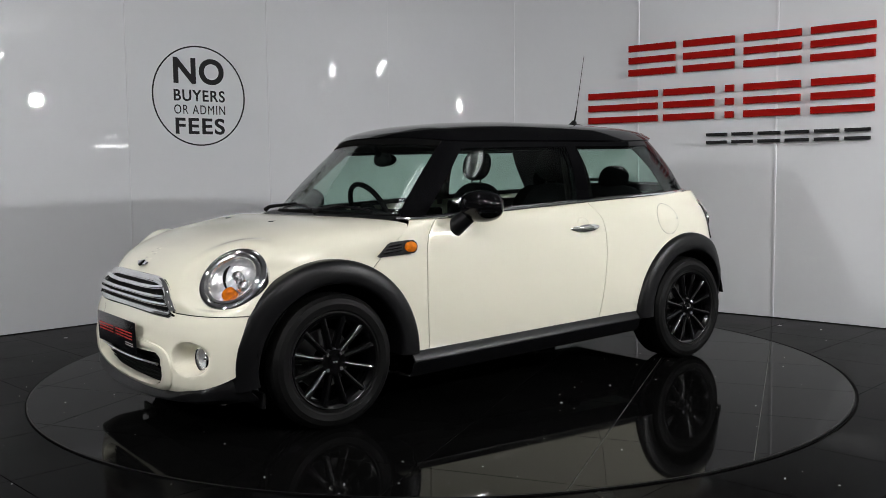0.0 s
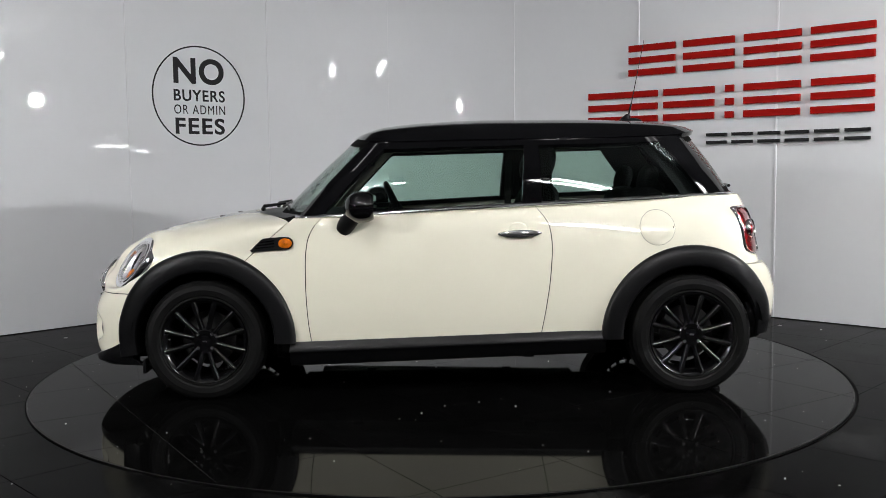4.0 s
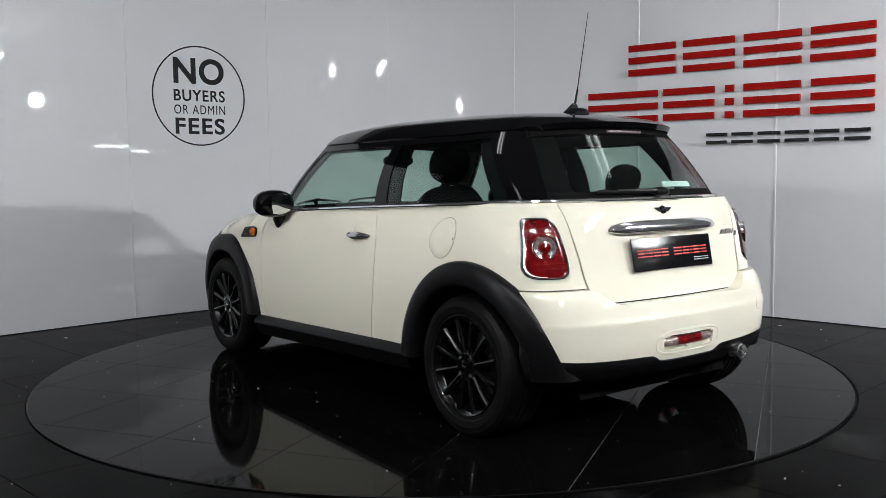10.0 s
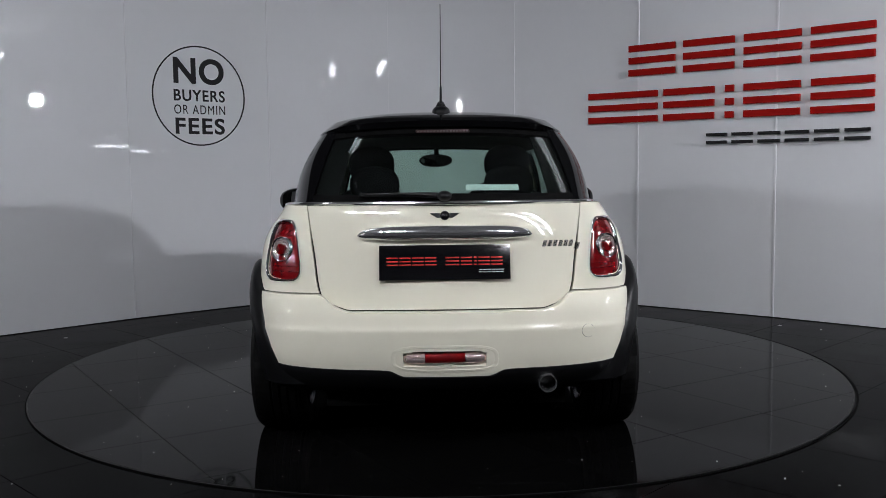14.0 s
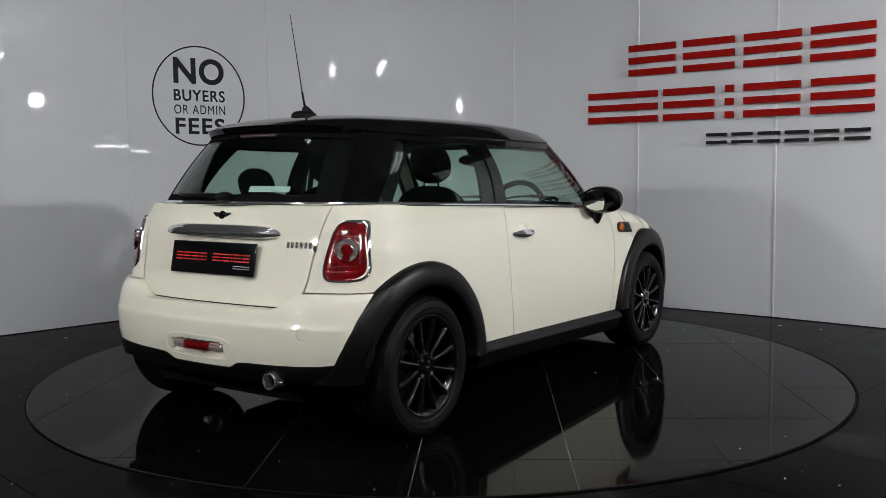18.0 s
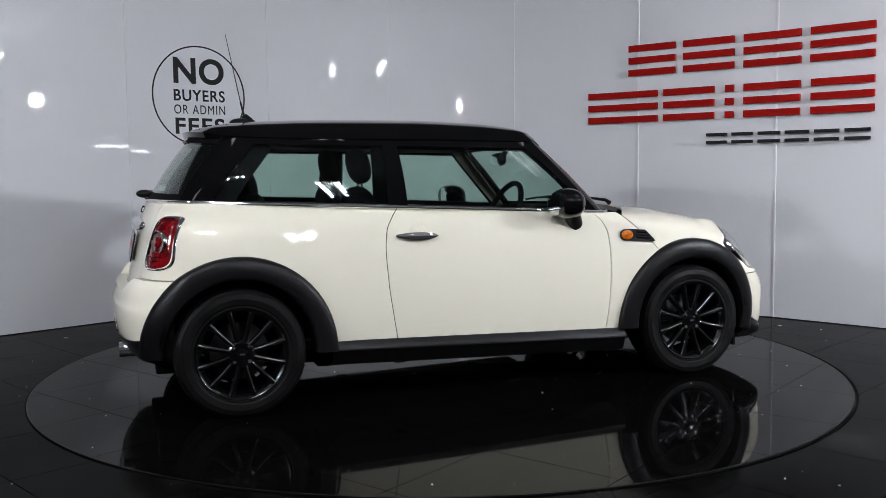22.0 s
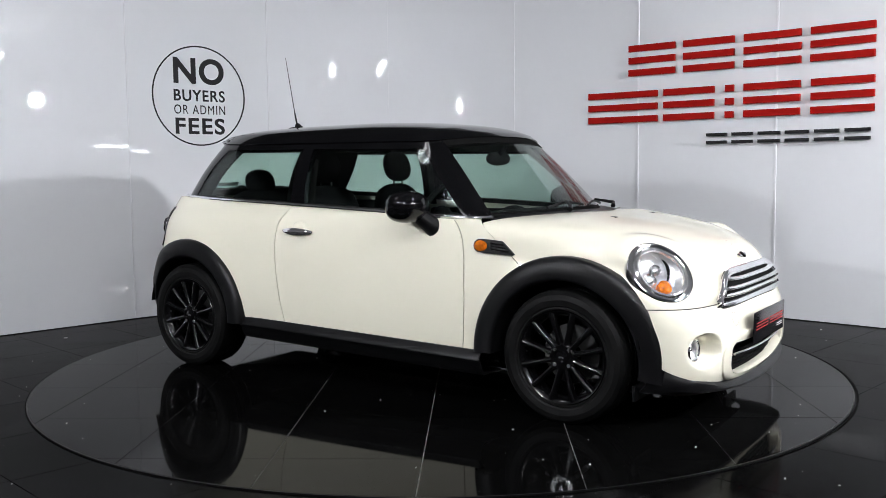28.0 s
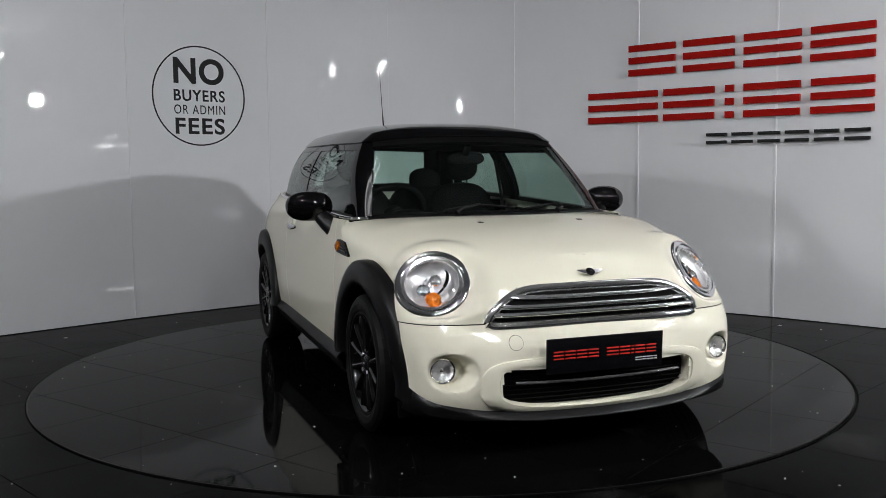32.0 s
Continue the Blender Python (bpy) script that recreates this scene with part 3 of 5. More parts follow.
def rear_pt(phi, z, A, w):
    c, s = abs(math.cos(phi)) ** (2 / NR), abs(math.sin(phi)) ** (2 / NR)
    x = -A * c * (1 - 0.055 * (w * s / 0.8) ** 2)
    return (x, w * s + 0.012 * math.exp(-((x + 1.25) / 0.45) ** 2) * float(smooth(0.95, 0.80, z)), z)


def rear_x(y, z):
    """Depth of the tailgate and lamp surface at y, z."""
    w = float(W_Z(z))
    return -float(ART_Z(z)) * (1 - min(0.9999, abs(y) / w) ** NR) ** (1 / NR) * (1 - 0.055 * (y / 0.8) ** 2)


def bump_x(y, z):
    w = float(W_Z(z))
    return -float(ARB_Z(z)) * (1 - min(0.9999, abs(y) / w) ** NR) ** (1 / NR) * (1 - 0.055 * (y / 0.8) ** 2)


nu, nv = 64, 40
P = np.zeros((nu, nv, 3))
for j in range(nv):
    for i in range(nu):
        u, v = i / (nu - 1), j / (nv - 1)
        z = 0.30 + 0.70 * v
        for _ in range(3):
            A = float(ART_Z(z)) * (1 - float(smooth(0.62, 0.5, z)) * 0.0)
            w = float(W_Z(z))
            p0, p1 = float(rear_phi_x((float(DOOR_R(z)) - GAP) / (1 - 0.055 * (w / 0.8) ** 2), z, A)), float(rear_phi_y(float(TG_Y(z)) + GAP, w))
            p0, p1 = math.atan(math.tan(p0) ** (2 / NR)), math.atan(math.tan(p1) ** (2 / NR))
            phi = ray_turn(p0 + (p1 - p0) * u, NR)
            q = rear_pt(phi, z, A, w)
            lo = float(SILL_Z(q[0])) - 0.012 if q[0] > -1.2 else 0.6565
            if q[0] < -0.95:
                lo = float(SILL_Z(-0.85)) + (0.6565 - 0.332) * float(smooth(-0.95, -1.45, q[0]))
            z = lo + (float(BELT_Z(q[0])) - 0.004 - lo) * v
        P[i, j] = q
        P[i, j, 2] = z
sides_of("rear_quarter", shell(P, 0.015, outside_wheels), PAINT, car)

# tailgate
nu, nv = 41, 30
P = np.zeros((nu, nv, 3))
for j in range(nv):
    z = 0.590 + (1.006 - 0.590) * j / (nv - 1)
    yt = float(TG_Y(z)) - GAP
    for i in range(nu):
        y = yt * (2 * i / (nu - 1) - 1)
        P[i, j] = (rear_x(y, z), y, z)
tailgate = part("tailgate", shell(P, 0.03), PAINT, car, "cream tailgate")

# rear bumper
BUMP_TOP = pchip((0.0, 0.38, 0.44, 0.50, 0.52, 0.85), (0.587, 0.587, 0.602, 0.646, 0.6535, 0.6535))
BUMP_LOW = pchip((0.0, 0.17, 0.24, 0.45, 0.63, 0.74, 0.80, 0.82), (0.322, 0.324, 0.350, 0.355, 0.366, 0.394, 0.455, 0.53))
nu, nv = 97, 40
P = np.zeros((nu, nv, 3))
for i in range(nu):
    g = 2 * i / (nu - 1) - 1
    phi = ray_turn(abs(g) * radians(57.5), NR)
    for j in range(nv):
        z = 0.5
        for _ in range(4):
            q = rear_pt(phi, z, float(ARB_Z(z)), float(W_Z(z)))
            top, low = float(BUMP_TOP(q[1])) - 0.002, float(BUMP_LOW(q[1]))
            z = low + (top - low) * min(1, j / (nv - 2))
        x = q[0] + (0.055 if j == nv - 1 else 0.0)
        P[i, j] = (x, math.copysign(q[1], g), z)
part("rear_bumper", shell(P, 0.012, lambda p: math.hypot(p[0] - RX, p[2] - WZ) > 0.425 and (abs(p[1] - 0.008) > 0.170 or abs(p[2] - 0.402) > 0.028)), PAINT, car, "cream rear bumper")

# bonnet, clamshell, with holes for the headlamps
HL = Vector((1.597, 0.630, 0.690))
HN = Vector((0.690, 0.450, 0.567)).normalized()


def bonnet_pt(X0, h):
    """Half of the bonnet: X0 is where the column leaves the rim, h the share of its height."""
    A = 1.828
    t = min(1.0, X0 / A)
    nn = float(nose_n(h))
    Y0 = WB * (1 - min(0.99999, t) ** nn) ** (1 / nn) if t < 1 else 0.0
    x = X0 * (1 - float(nose_bow(h)) * (Y0 / 0.8) ** 2) - float(NOSE_H(h)) * t ** 6
    y = Y0 * float(crown(x, h))
    return (x, y, ZB + (float(ZTOP(x)) - ZB) * h)


def seated(q):
    """Shape the sheet to a flat seat round the headlamp."""
    d = Vector(q) - HL
    up = d.dot(HN)
    r = (d - HN * up).length
    k = float(smooth(0.265, 0.155, r)) * float(smooth(0.55, 0.60, q[2])) * float(smooth(0.440, 0.520, math.hypot(q[0] - FX, q[2] - WZ)))
    return tuple(Vector(q) - HN * (up + 0.003) * k) if k > 0 and abs(up) < 0.12 else q


def hs(v):
    return 1 - (1 - v) ** 1.9


nu, nv = 96, 66
P = np.zeros((2 * nu - 1, nv, 3))
for j in range(nv):
    h = hs(j / (nv - 1))
    x0 = 1.0
    for _ in range(5):
        q = bonnet_pt(x0, h)
        cr = float(crown(x0, h))
        x0 = max(float(CUT(q[2])), 1.07 - 0.325 * cr ** 1.7)
    nn = float(nose_n(h))
    x0 = (x0 + 0.0035) / (1 - float(nose_bow(h)) * 1.02)
    f0 = math.acos(min(0.999, x0 / 1.828) ** (nn / 2))
    a0 = math.atan(math.tan(f0) ** (2 / nn))
    for i in range(nu):
        f = ray_turn(a0 * (1 - i / (nu - 1)), nn)
        q = seated(bonnet_pt(1.828 * math.cos(f) ** (2 / nn), h))
        P[i, j] = q
        P[2 * nu - 2 - i, j] = (q[0], -q[1], q[2])


def off_lamps(p):
    d = Vector((p[0], abs(p[1]), p[2])) - HL
    d -= HN * d.dot(HN)
    return d.length > 0.121 and outside_wheels((p[0], 0, p[2]), 0.425)


bonnet = part("bonnet", shell(P, 0.012, off_lamps, away=(1.0, 0, 0.3)), PAINT, car, "cream clamshell bonnet")

# front bumper
FB_LOW = pchip((0.0, 0.25, 0.45, 0.60, 0.70, 0.75, 0.79), (0.162, 0.166, 0.181, 0.216, 0.247, 0.285, 0.38))
FOG = Vector((1.80, 0.645, 0.362))


def nose_pt(g, z):
    """Front bumper surface; g runs from -1 to 1 round the nose."""
    f = ray_turn(abs(g) * radians(57), NF)
    A, w = float(AF_Z(z)), float(W_Z(z))
    y = w * math.sin(f) ** (2 / NF) if f > 0 else 0.0
    return (A * math.cos(f) ** (2 / NF) * (1 - BOW * (y / 0.8) ** 2), math.copysign(y, g), z)


def nose_x(y, z):
    w = float(W_Z(z))
    return float(AF_Z(z)) * (1 - min(0.9999, abs(y) / w) ** NF) ** (1 / NF) * (1 - BOW * (y / 0.8) ** 2)


FOG_X = nose_x(FOG.y + 0.052, FOG.z) - 0.002


def recessed(p):
    """Press the fog lamp recess into the bumper, straight back along the car."""
    s = math.hypot((abs(p[1]) - FOG.y + 0.022) / 0.100, (p[2] - FOG.z) / 0.078)
    if s >= 1:
        return p
    k = float(smooth(1.0, 0.66, s))
    return (p[0] - max(0.0, p[0] - FOG_X + 0.012) * k, p[1], p[2])


nu, nv = 261, 46
P = np.zeros((nu, nv, 3))
for i in range(nu):
    g = 2 * i / (nu - 1) - 1
    for j in range(nv):
        z = 0.4
        for _ in range(2):
            q = nose_pt(g, z)
            low = float(FB_LOW(abs(q[1])))
            z = low + (ZB - 0.005 - low) * min(1.0, j / (nv - 2))
        P[i, j] = recessed((q[0], q[1], z))
        if j == nv - 1:
            P[i, j, 0] -= 0.04


def bumper_keep(p):
    mouth = abs(p[1]) > 0.430 or p[2] < 0.200 or p[2] > 0.362
    return mouth and math.hypot(p[0] - FX, p[2] - WZ) > 0.43 and math.hypot(abs(p[1]) - FOG.y, p[2] - FOG.z) > 0.045


part("front_bumper", shell(P, 0.012, bumper_keep, away=(1.0, 0, 0.3)), PAINT, car, "cream front bumper")

# black strip behind the gap under the bonnet, shade put in as colour
rows_ = [[Vector(nose_pt(g, ZB)) + Vector((-0.006, 0, dz)) for dz in (-0.012, 0.0, 0.008)] for g in np.linspace(-0.86, 0.86, 90)]
part("bonnet_gap_shade", shell(np.array([[tuple(p) for p in q] for q in rows_]), 0.004, away=(1.0, 0, 0.3)), MATT, car)

# black lower lips, front and rear
nu = 97
P = np.zeros((nu, 6, 3))
for i in range(nu):
    g = 2 * i / (nu - 1) - 1
    q = nose_pt(g, 0.26)
    low = float(FB_LOW(abs(q[1])))
    deep = max(1.0, (low - 0.155) / 0.022)
    for j, (dz, dx) in enumerate(((0.02, -0.02), (-0.002, 0.001), (-0.008, 0.003), (-0.014, -0.001), (-0.019, -0.03), (-0.022, -0.16))):
        dz = dz if dz > 0 else dz * deep
        q = nose_pt(g, 0.26)
        k = 1 + dx / 1.9
        P[i, j] = (q[0] * k + dx * 0.3, q[1] * (1 + dx * 0.35), low + dz)
part("front_lip", shell(P, 0.012, lambda p: p[0] > 1.40 and math.hypot(p[0] - FX, p[2] - WZ) > 0.365, away=(1.0, 0, 0.3)), SATIN, car, "black plastic lower lip")
P = np.zeros((nu, 7, 3))
for i in range(nu):
    g = 2 * i / (nu - 1) - 1
    phi = ray_turn(abs(g) * radians(57.5), NR)
    q0 = rear_pt(phi, 0.40, float(ARB_Z(0.40)), float(W_Z(0.40)))
    low = float(BUMP_LOW(q0[1]))
    for j in range(7):
        z = low + (0.03, -0.001, 0, 0, 0, 0, 0)[j] + (0.243 - low) * (0, 0, 0.28, 0.58, 0.85, 1.0, 1.03)[j]
        A = float(ARB_Z(max(z, 0.3))) - (0.012, -0.003, 0.0, 0.014, 0.04, 0.10, 0.30)[j]
        q = rear_pt(phi, 0.40, A, float(W_Z(0.40)) - 0.012 + (-0.01, 0.002, 0.0, 0, -0.01, -0.03, -0.08)[j])
        P[i, j] = (q[0], math.copysign(q[1], g), z)
part("rear_valance", shell(P, 0.012, lambda p: p[0] < -1.55), SATIN, car, "black plastic rear valance")

# ---- wheel arches, sills, wells ----
PROF = ((0.350, -0.16), (0.350, -0.030), (0.352, -0.008), (0.358, 0.000), (0.368, 0.003), (0.400, 0.004), (0.428, 0.000), (0.446, -0.007), (0.455, -0.016), (0.458, -0.032), (0.458, -0.07))


def bumper_y(x, z):
    """Half width of the rear bumper at x, z."""
    lo, hi = radians(15), radians(58)
    for _ in range(24):
        mid = (lo + hi) / 2
        q = rear_pt(ray_turn(mid, NR), z, float(ARB_Z(z)), float(W_Z(z)))
        lo, hi = (mid, hi) if q[0] < x else (lo, mid)
    return q[1]


def arch(cx, a0, a1, fall):
    n = 72
    P = np.zeros((n, len(PROF), 3))
    for i in range(n):
        a = radians(a0 + (a1 - a0) * i / (n - 1))
        for j, (r, dy) in enumerate(PROF):
            x, z = cx + r * math.cos(a), WZ + r * math.sin(a)
            d = max(0.0, (x - cx) * fall)
            y = (0.842 if fall > 0 else 0.850) - 0.34 * d * d - 0.02 * max(0.0, z - 0.60)
            k = float(smooth(0.22, 0.38, d)) * (float(smooth(0.56, 0.42, z)) if fall > 0 else 1.0)
            if k > 0:
                flank = float(side_y(x, max(0.28, z))) + 0.012 if fall > 0 else bumper_y(x, max(0.30, z)) + 0.016
                y = y * (1 - k) + min(y, flank) * k
            P[i, j] = (x, y + dy, z)
    V = P.reshape(-1, 3)
    F = quads(n, len(PROF))
    return V, F


sides_of("arch_trim", arch(FX, -11, 182, 1), SATIN, car, "black plastic wheel arch trim")
sides_of("arch_trim", arch(RX, -2, 182, -1), SATIN, car, "black plastic wheel arch trim")
n = 30
P = np.zeros((n, 9, 3))
for i in range(n):
    x = -0.83 + (0.775 + 0.83) * i / (n - 1)
    zs = float(SILL_Z(x))
    for j, (y, dz) in enumerate(((0.784, 0.004), (0.804, 0.0), (0.811, -0.012), (0.829, -0.036), (0.829, -0.046), (0.815, -0.060), (0.804, -0.098), (0.782, -0.122), (0.62, -0.126))):
        P[i, j] = (x, y, zs + dz)
sides_of("sill", shell(P, 0.01), SATIN, car, "black plastic sill")


def well(cx):
    V = []
    n = 28
    for i in range(n):
        a = radians(8 + 164 * i / (n - 1))
        for y, r in ((0.80, 0.372), (0.50, 0.372), (0.50, 0.02)):
            V.append((cx + r * math.cos(a), y, WZ + 0.01 + r * math.sin(a)))
    return V, quads(n, 3)


for cx in (FX, RX):
    sides_of("wheel_well", well(cx), MATT, car)
sides_of("air_deflector", rbox((1.525, 0.66, 0.165), (0.016, 0.20, 0.07), 0.004), SATIN, car, "black rubber air deflector")
for where, size, nm in (((0.0, 0, 0.215), (1.74, 1.24, 0.09), "underbody"), ((0.0, 0, 0.245), (1.66, 1.46, 0.05), "floor_pan"), ((0.83, 0, 0.235), (0.13, 1.10, 0.13), "cross_member"),
                        ((-0.86, 0, 0.245), (0.10, 1.10, 0.12), "cross_member"), ((1.28, 0, 0.235), (0.98, 1.14, 0.11), "front_subframe"), ((-1.24, 0, 0.245), (0.80, 1.00, 0.15), "rear_subframe"),
                        ((1.62, 0, 0.215), (0.36, 1.20, 0.03), "undertray"), ((-1.50, 0, 0.32), (0.26, 1.00, 0.03), "undertray"), ((-0.3, -0.12, 0.205), (1.9, 0.10, 0.05), "exhaust_pipe"),
                        ((-1.50, -0.30, 0.30), (0.30, 0.24, 0.10), "silencer")):
    part(nm, rbox(where, size, 0.012), MATT, car)
for cx, cz in ((-0.45, 0.185), (0.45, 0.18)):
    sides_of("jacking_pad", rbox((cx, 0.66, cz), (0.06, 0.04, 0.03), 0.006), TRIM, car)

# ---- wheels ----
rnd = random.Random(11)


def wheel_at(cx, side):
    """A twelve-spoke wheel; its outer face looks along the flank's outward side."""
    barrel = lathe([(r_ * 0.912, y_) for r_, y_ in ((0.232, 0.012), (0.238, 0.004), (0.238, -0.006), (0.222, -0.020), (0.212, -0.07), (0.205, -0.19), (0.225, -0.205), (0.225, -0.21), (0.197, -0.20), (0.200, -0.06), (0.208, -0.012), (0.222, 0.006))], 72)
    w = part("wheel", barrel, ALLOY, car, "black twelve-spoke alloy wheel")
    w.matrix_local = pose(cx, side * (0.805 if cx > 0 else 0.813), WZ, 0, 0, 0 if side > 0 else 180)
    tread = [(0.213, 0.003), (0.222, 0.013), (0.229, 0.012), (0.236, 0.017), (0.262, 0.021), (0.285, 0.016), (0.301, 0.000), (0.306, -0.014), (0.3075, -0.03)]
    for k in range(4):
        y0 = -0.040 - 0.035 * k
        tread += [(0.3085, y0), (0.3085, y0 - 0.024), (0.302, y0 - 0.026), (0.302, y0 - 0.032)]
    tread += [(0.306, -0.185), (0.295, -0.200), (0.262, -0.208), (0.216, -0.205), (0.205, -0.19), (0.203, -0.02)]
    V, F = lathe(tread, 168)
    n = len(tread)
    for k, p in enumerate(V):
        r, a = tread[k % n]
        if r > 0.2945 and (k // n) % 3 == 0:
            V[k] = (p[0] * (r - 0.0022) / r, p[1], p[2] * (r - 0.0022) / r)
    part("tyre", (V, F), RUBBER, w, "black rubber tyre", 20)
    P = np.array([(0.050, 0.018, -0.006), (0.070, 0.014, -0.004), (0.12, 0.0125, 0.000), (0.17, 0.0140, 0.004), (0.205, 0.0165, 0.006), (0.226, 0.0185, 0.005)])
    V = []
    for r, hw, y in P * np.array((0.912, 1.0, 1.0)):
        V += [(r, y + dy, hw * q) for q, dy in ((-0.8, -0.034), (-1.0, -0.012), (-0.86, -0.003), (-0.45, 0.004), (0.0, 0.006), (0.45, 0.004), (0.86, -0.003), (1.0, -0.012), (0.8, -0.034))]
    F = quads(len(P), 9, False, True) + [tuple(range(9)), tuple(reversed(range(45, 54)))]
    me = mesh_of("spoke", (V, [tuple(reversed(f)) for f in F]), ALLOY, 50)
    for k in range(12):
        ob = new("spoke", me)
        ob.parent = w
        ob.matrix_local = Matrix.Rotation(radians(15 + 30 * k), 4, "Y")
    part("hub", lathe([(0.002, -0.03), (0.066, -0.03), (0.066, -0.006), (0.056, 0.002), (0.036, 0.002), (0.034, -0.002), (0.002, -0.002)], 40, False), ALLOY, w)
    part("hub_cap", lathe([(0.001, 0.007), (0.018, 0.0065), (0.030, 0.003), (0.032, -0.003)], 32, False), GLOSS, w, "glossy black hub cap")
    part("cap_mark", rbox((0, 0.0075, 0), (0.022, 0.002, 0.008), 0.0008), STEEL, w, "small silver emblem bar")
    for k in range(4):
        a = radians(45 + 90 * k)
        part("wheel_bolt", tube([(0.049 * math.cos(a), -0.004, 0.049 * math.sin(a)), (0.049 * math.cos(a), 0.006, 0.049 * math.sin(a))], 0.0085, 6), STEEL, w)
    part("brake_disc", lathe([(0.05, -0.10), (0.138, -0.10), (0.138, -0.12), (0.05, -0.12)], 48), IRON, w, "dull steel brake disc")
    part("valve", tube([(0.184, -0.01, 0.01), (0.170, 0.008, 0.01)], 0.003, 6), RUBBER, w)


for cx in (FX, RX):
    for side in (1, -1):
        wheel_at(cx, side)

# ---- greenhouse ----
BELT = np.array([(0.905, 0, 0.924), (0.865, 0.33, 0.920), (0.735, 0.635, 0.917), (0.58, 0.703, 0.918), (0.10, 0.724, 0.943), (-0.46, 0.718, 0.969),
                 (-1.0, 0.700, 0.990), (-1.30, 0.662, 1.003), (-1.505, 0.572, 1.010), (-1.605, 0.34, 1.012), (-1.635, 0, 1.013)])
ROOF = np.array([(0.470, 0, 1.332), (0.445, 0.30, 1.326), (0.365, 0.515, 1.308), (0.22, 0.563, 1.303), (-0.12, 0.582, 1.308), (-0.47, 0.582, 1.311),
                 (-0.90, 0.570, 1.315), (-1.13, 0.545, 1.322), (-1.275, 0.475, 1.330), (-1.375, 0.28, 1.345), (-1.40, 0, 1.352)])


def flow(keys, u):
    """Smooth run through the key points; u counts keys, and below zero or above ten it mirrors."""
    flip = 1.0
    if u < 0:
        u, flip = -u, -1.0
    if u > 10:
        u, flip = 20 - u, -1.0
    i = min(9, int(u))
    f = u - i

    def at(k):
        if k < 0:
            return keys[-k] * np.array((1, -1, 1))
        if k > 10:
            return keys[20 - k] * np.array((1, -1, 1))
        return keys[k]
    a, b, c, d = at(i - 1), at(i), at(i + 1), at(i + 2)
    q = 0.5 * (2 * b + (c - a) * f + (2 * a - 5 * b + 4 * c - d) * f**2 + (3 * b - 3 * c + d - a) * f**3)
    return q * np.array((1, flip, 1))


def house(u, v):
    b, r = flow(BELT, u), flow(ROOF, u)
    e = flow(BELT, u + 0.03) - flow(BELT, u - 0.03)
    n = np.array((-e[1], e[0], 0.0))
    n = n / max(1e-9, np.linalg.norm(n))
    if n @ (b - np.array((-0.3, 0, 0.9))) < 0:
        n = -n
    au = min(abs(u), 20 - abs(u))
    swell = 0.008 + 0.016 * float(smooth(1.8, 3.2, au)) - 0.014 * float(smooth(7.0, 8.2, au))
    bow = math.sin(math.pi * min(1, max(0, v)))
    return b * (1 - v) + r * v + n * swell * bow + np.array((0, 0, swell * 0.4)) * bow


def house_patch(u0, u1, v0, v1, nu, nv):
    P = np.zeros((nu, nv, 3))
    for i in range(nu):
        for j in range(nv):
            s = i / (nu - 1)
            a = u0(j / (nv - 1)) if callable(u0) else u0
            b = u1(j / (nv - 1)) if callable(u1) else u1
            P[i, j] = house(a + (b - a) * s, v0 + (v1 - v0) * j / (nv - 1))
    return P


AWAY = (-0.3, 0, 1.1)
part("windscreen", shell(house_patch(-2.05, 2.05, 0.02, 0.955, 60, 20), 0.005, away=AWAY, lift=-0.004), GLASS, car, "tinted windscreen")
rear_glass = part("rear_window", shell(house_patch(8.05, 11.95, 0.03, 0.95, 48, 18), 0.005, away=AWAY, lift=-0.004), GLASS, car, "tinted rear window")
for name, u0, u1 in (("door_window", 2.85, 4.93), ("quarter_window", 5.08, 7.35)):
    sides_of(name, shell(house_patch(u0, u1, 0.015, 0.93, 40, 14), 0.005, away=AWAY, lift=-0.003), GLASS, car, "tinted side window")
for ob in list(car.children):
    if "window" in ob.name or "windscreen" in ob.name:
        ob.visible_shadow = False


def frame_piece(name, u0, u1, v0, v1, nu, nv, th=0.03, material=GLOSS, both=True, lift=0.0, label=""):
    geo = shell(house_patch(u0, u1, v0, v1, nu, nv), th, away=AWAY, lift=lift)
    if both:
        return sides_of(name, geo, material, car, label)
    return part(name, geo, material, car, label)


frame_piece("a_pillar", 1.97, 2.86, -0.02, 1.0, 10, 22, label="gloss black windscreen pillar")
frame_piece("b_pillar", 4.915, 5.10, -0.02, 1.0, 5, 14, label="gloss black middle pillar")
frame_piece("rear_pillar", lambda v: 7.30 - 0.35 * v, lambda v: 8.08, -0.02, 1.0, 12, 16, label="gloss black rear pillar")
frame_piece("side_header", 2.80, 7.4, 0.885, 1.0, 60, 4, label="gloss black roof rail")
frame_piece("waist_seal", 2.75, 7.5, -0.03, 0.035, 60, 3, 0.02, SATIN)
frame_piece("screen_header", -2.0, 2.0, 0.915, 1.0, 40, 3, 0.02, MATT, False)
frame_piece("screen_foot", -2.05, 2.05, -0.04, 0.055, 40, 3, 0.02, MATT, False)
frame_piece("rear_header", 8.0, 12.0, 0.87, 1.0, 40, 3, 0.02, MATT, False)
frame_piece("rear_side_frit", 8.0, 8.58, 0.0, 1.0, 8, 12, 0.003, MATT, True, -0.012)
frame_piece("rear_foot", 8.0, 12.0, -0.03, 0.11, 40, 3, 0.02, MATT, False)
# cloth trims seen through the glass
frame_piece("pillar_trim", 2.1, 2.75, 0.03, 0.97, 6, 12, 0.008, BEIGE, True, -0.034, "pale cloth pillar trim")
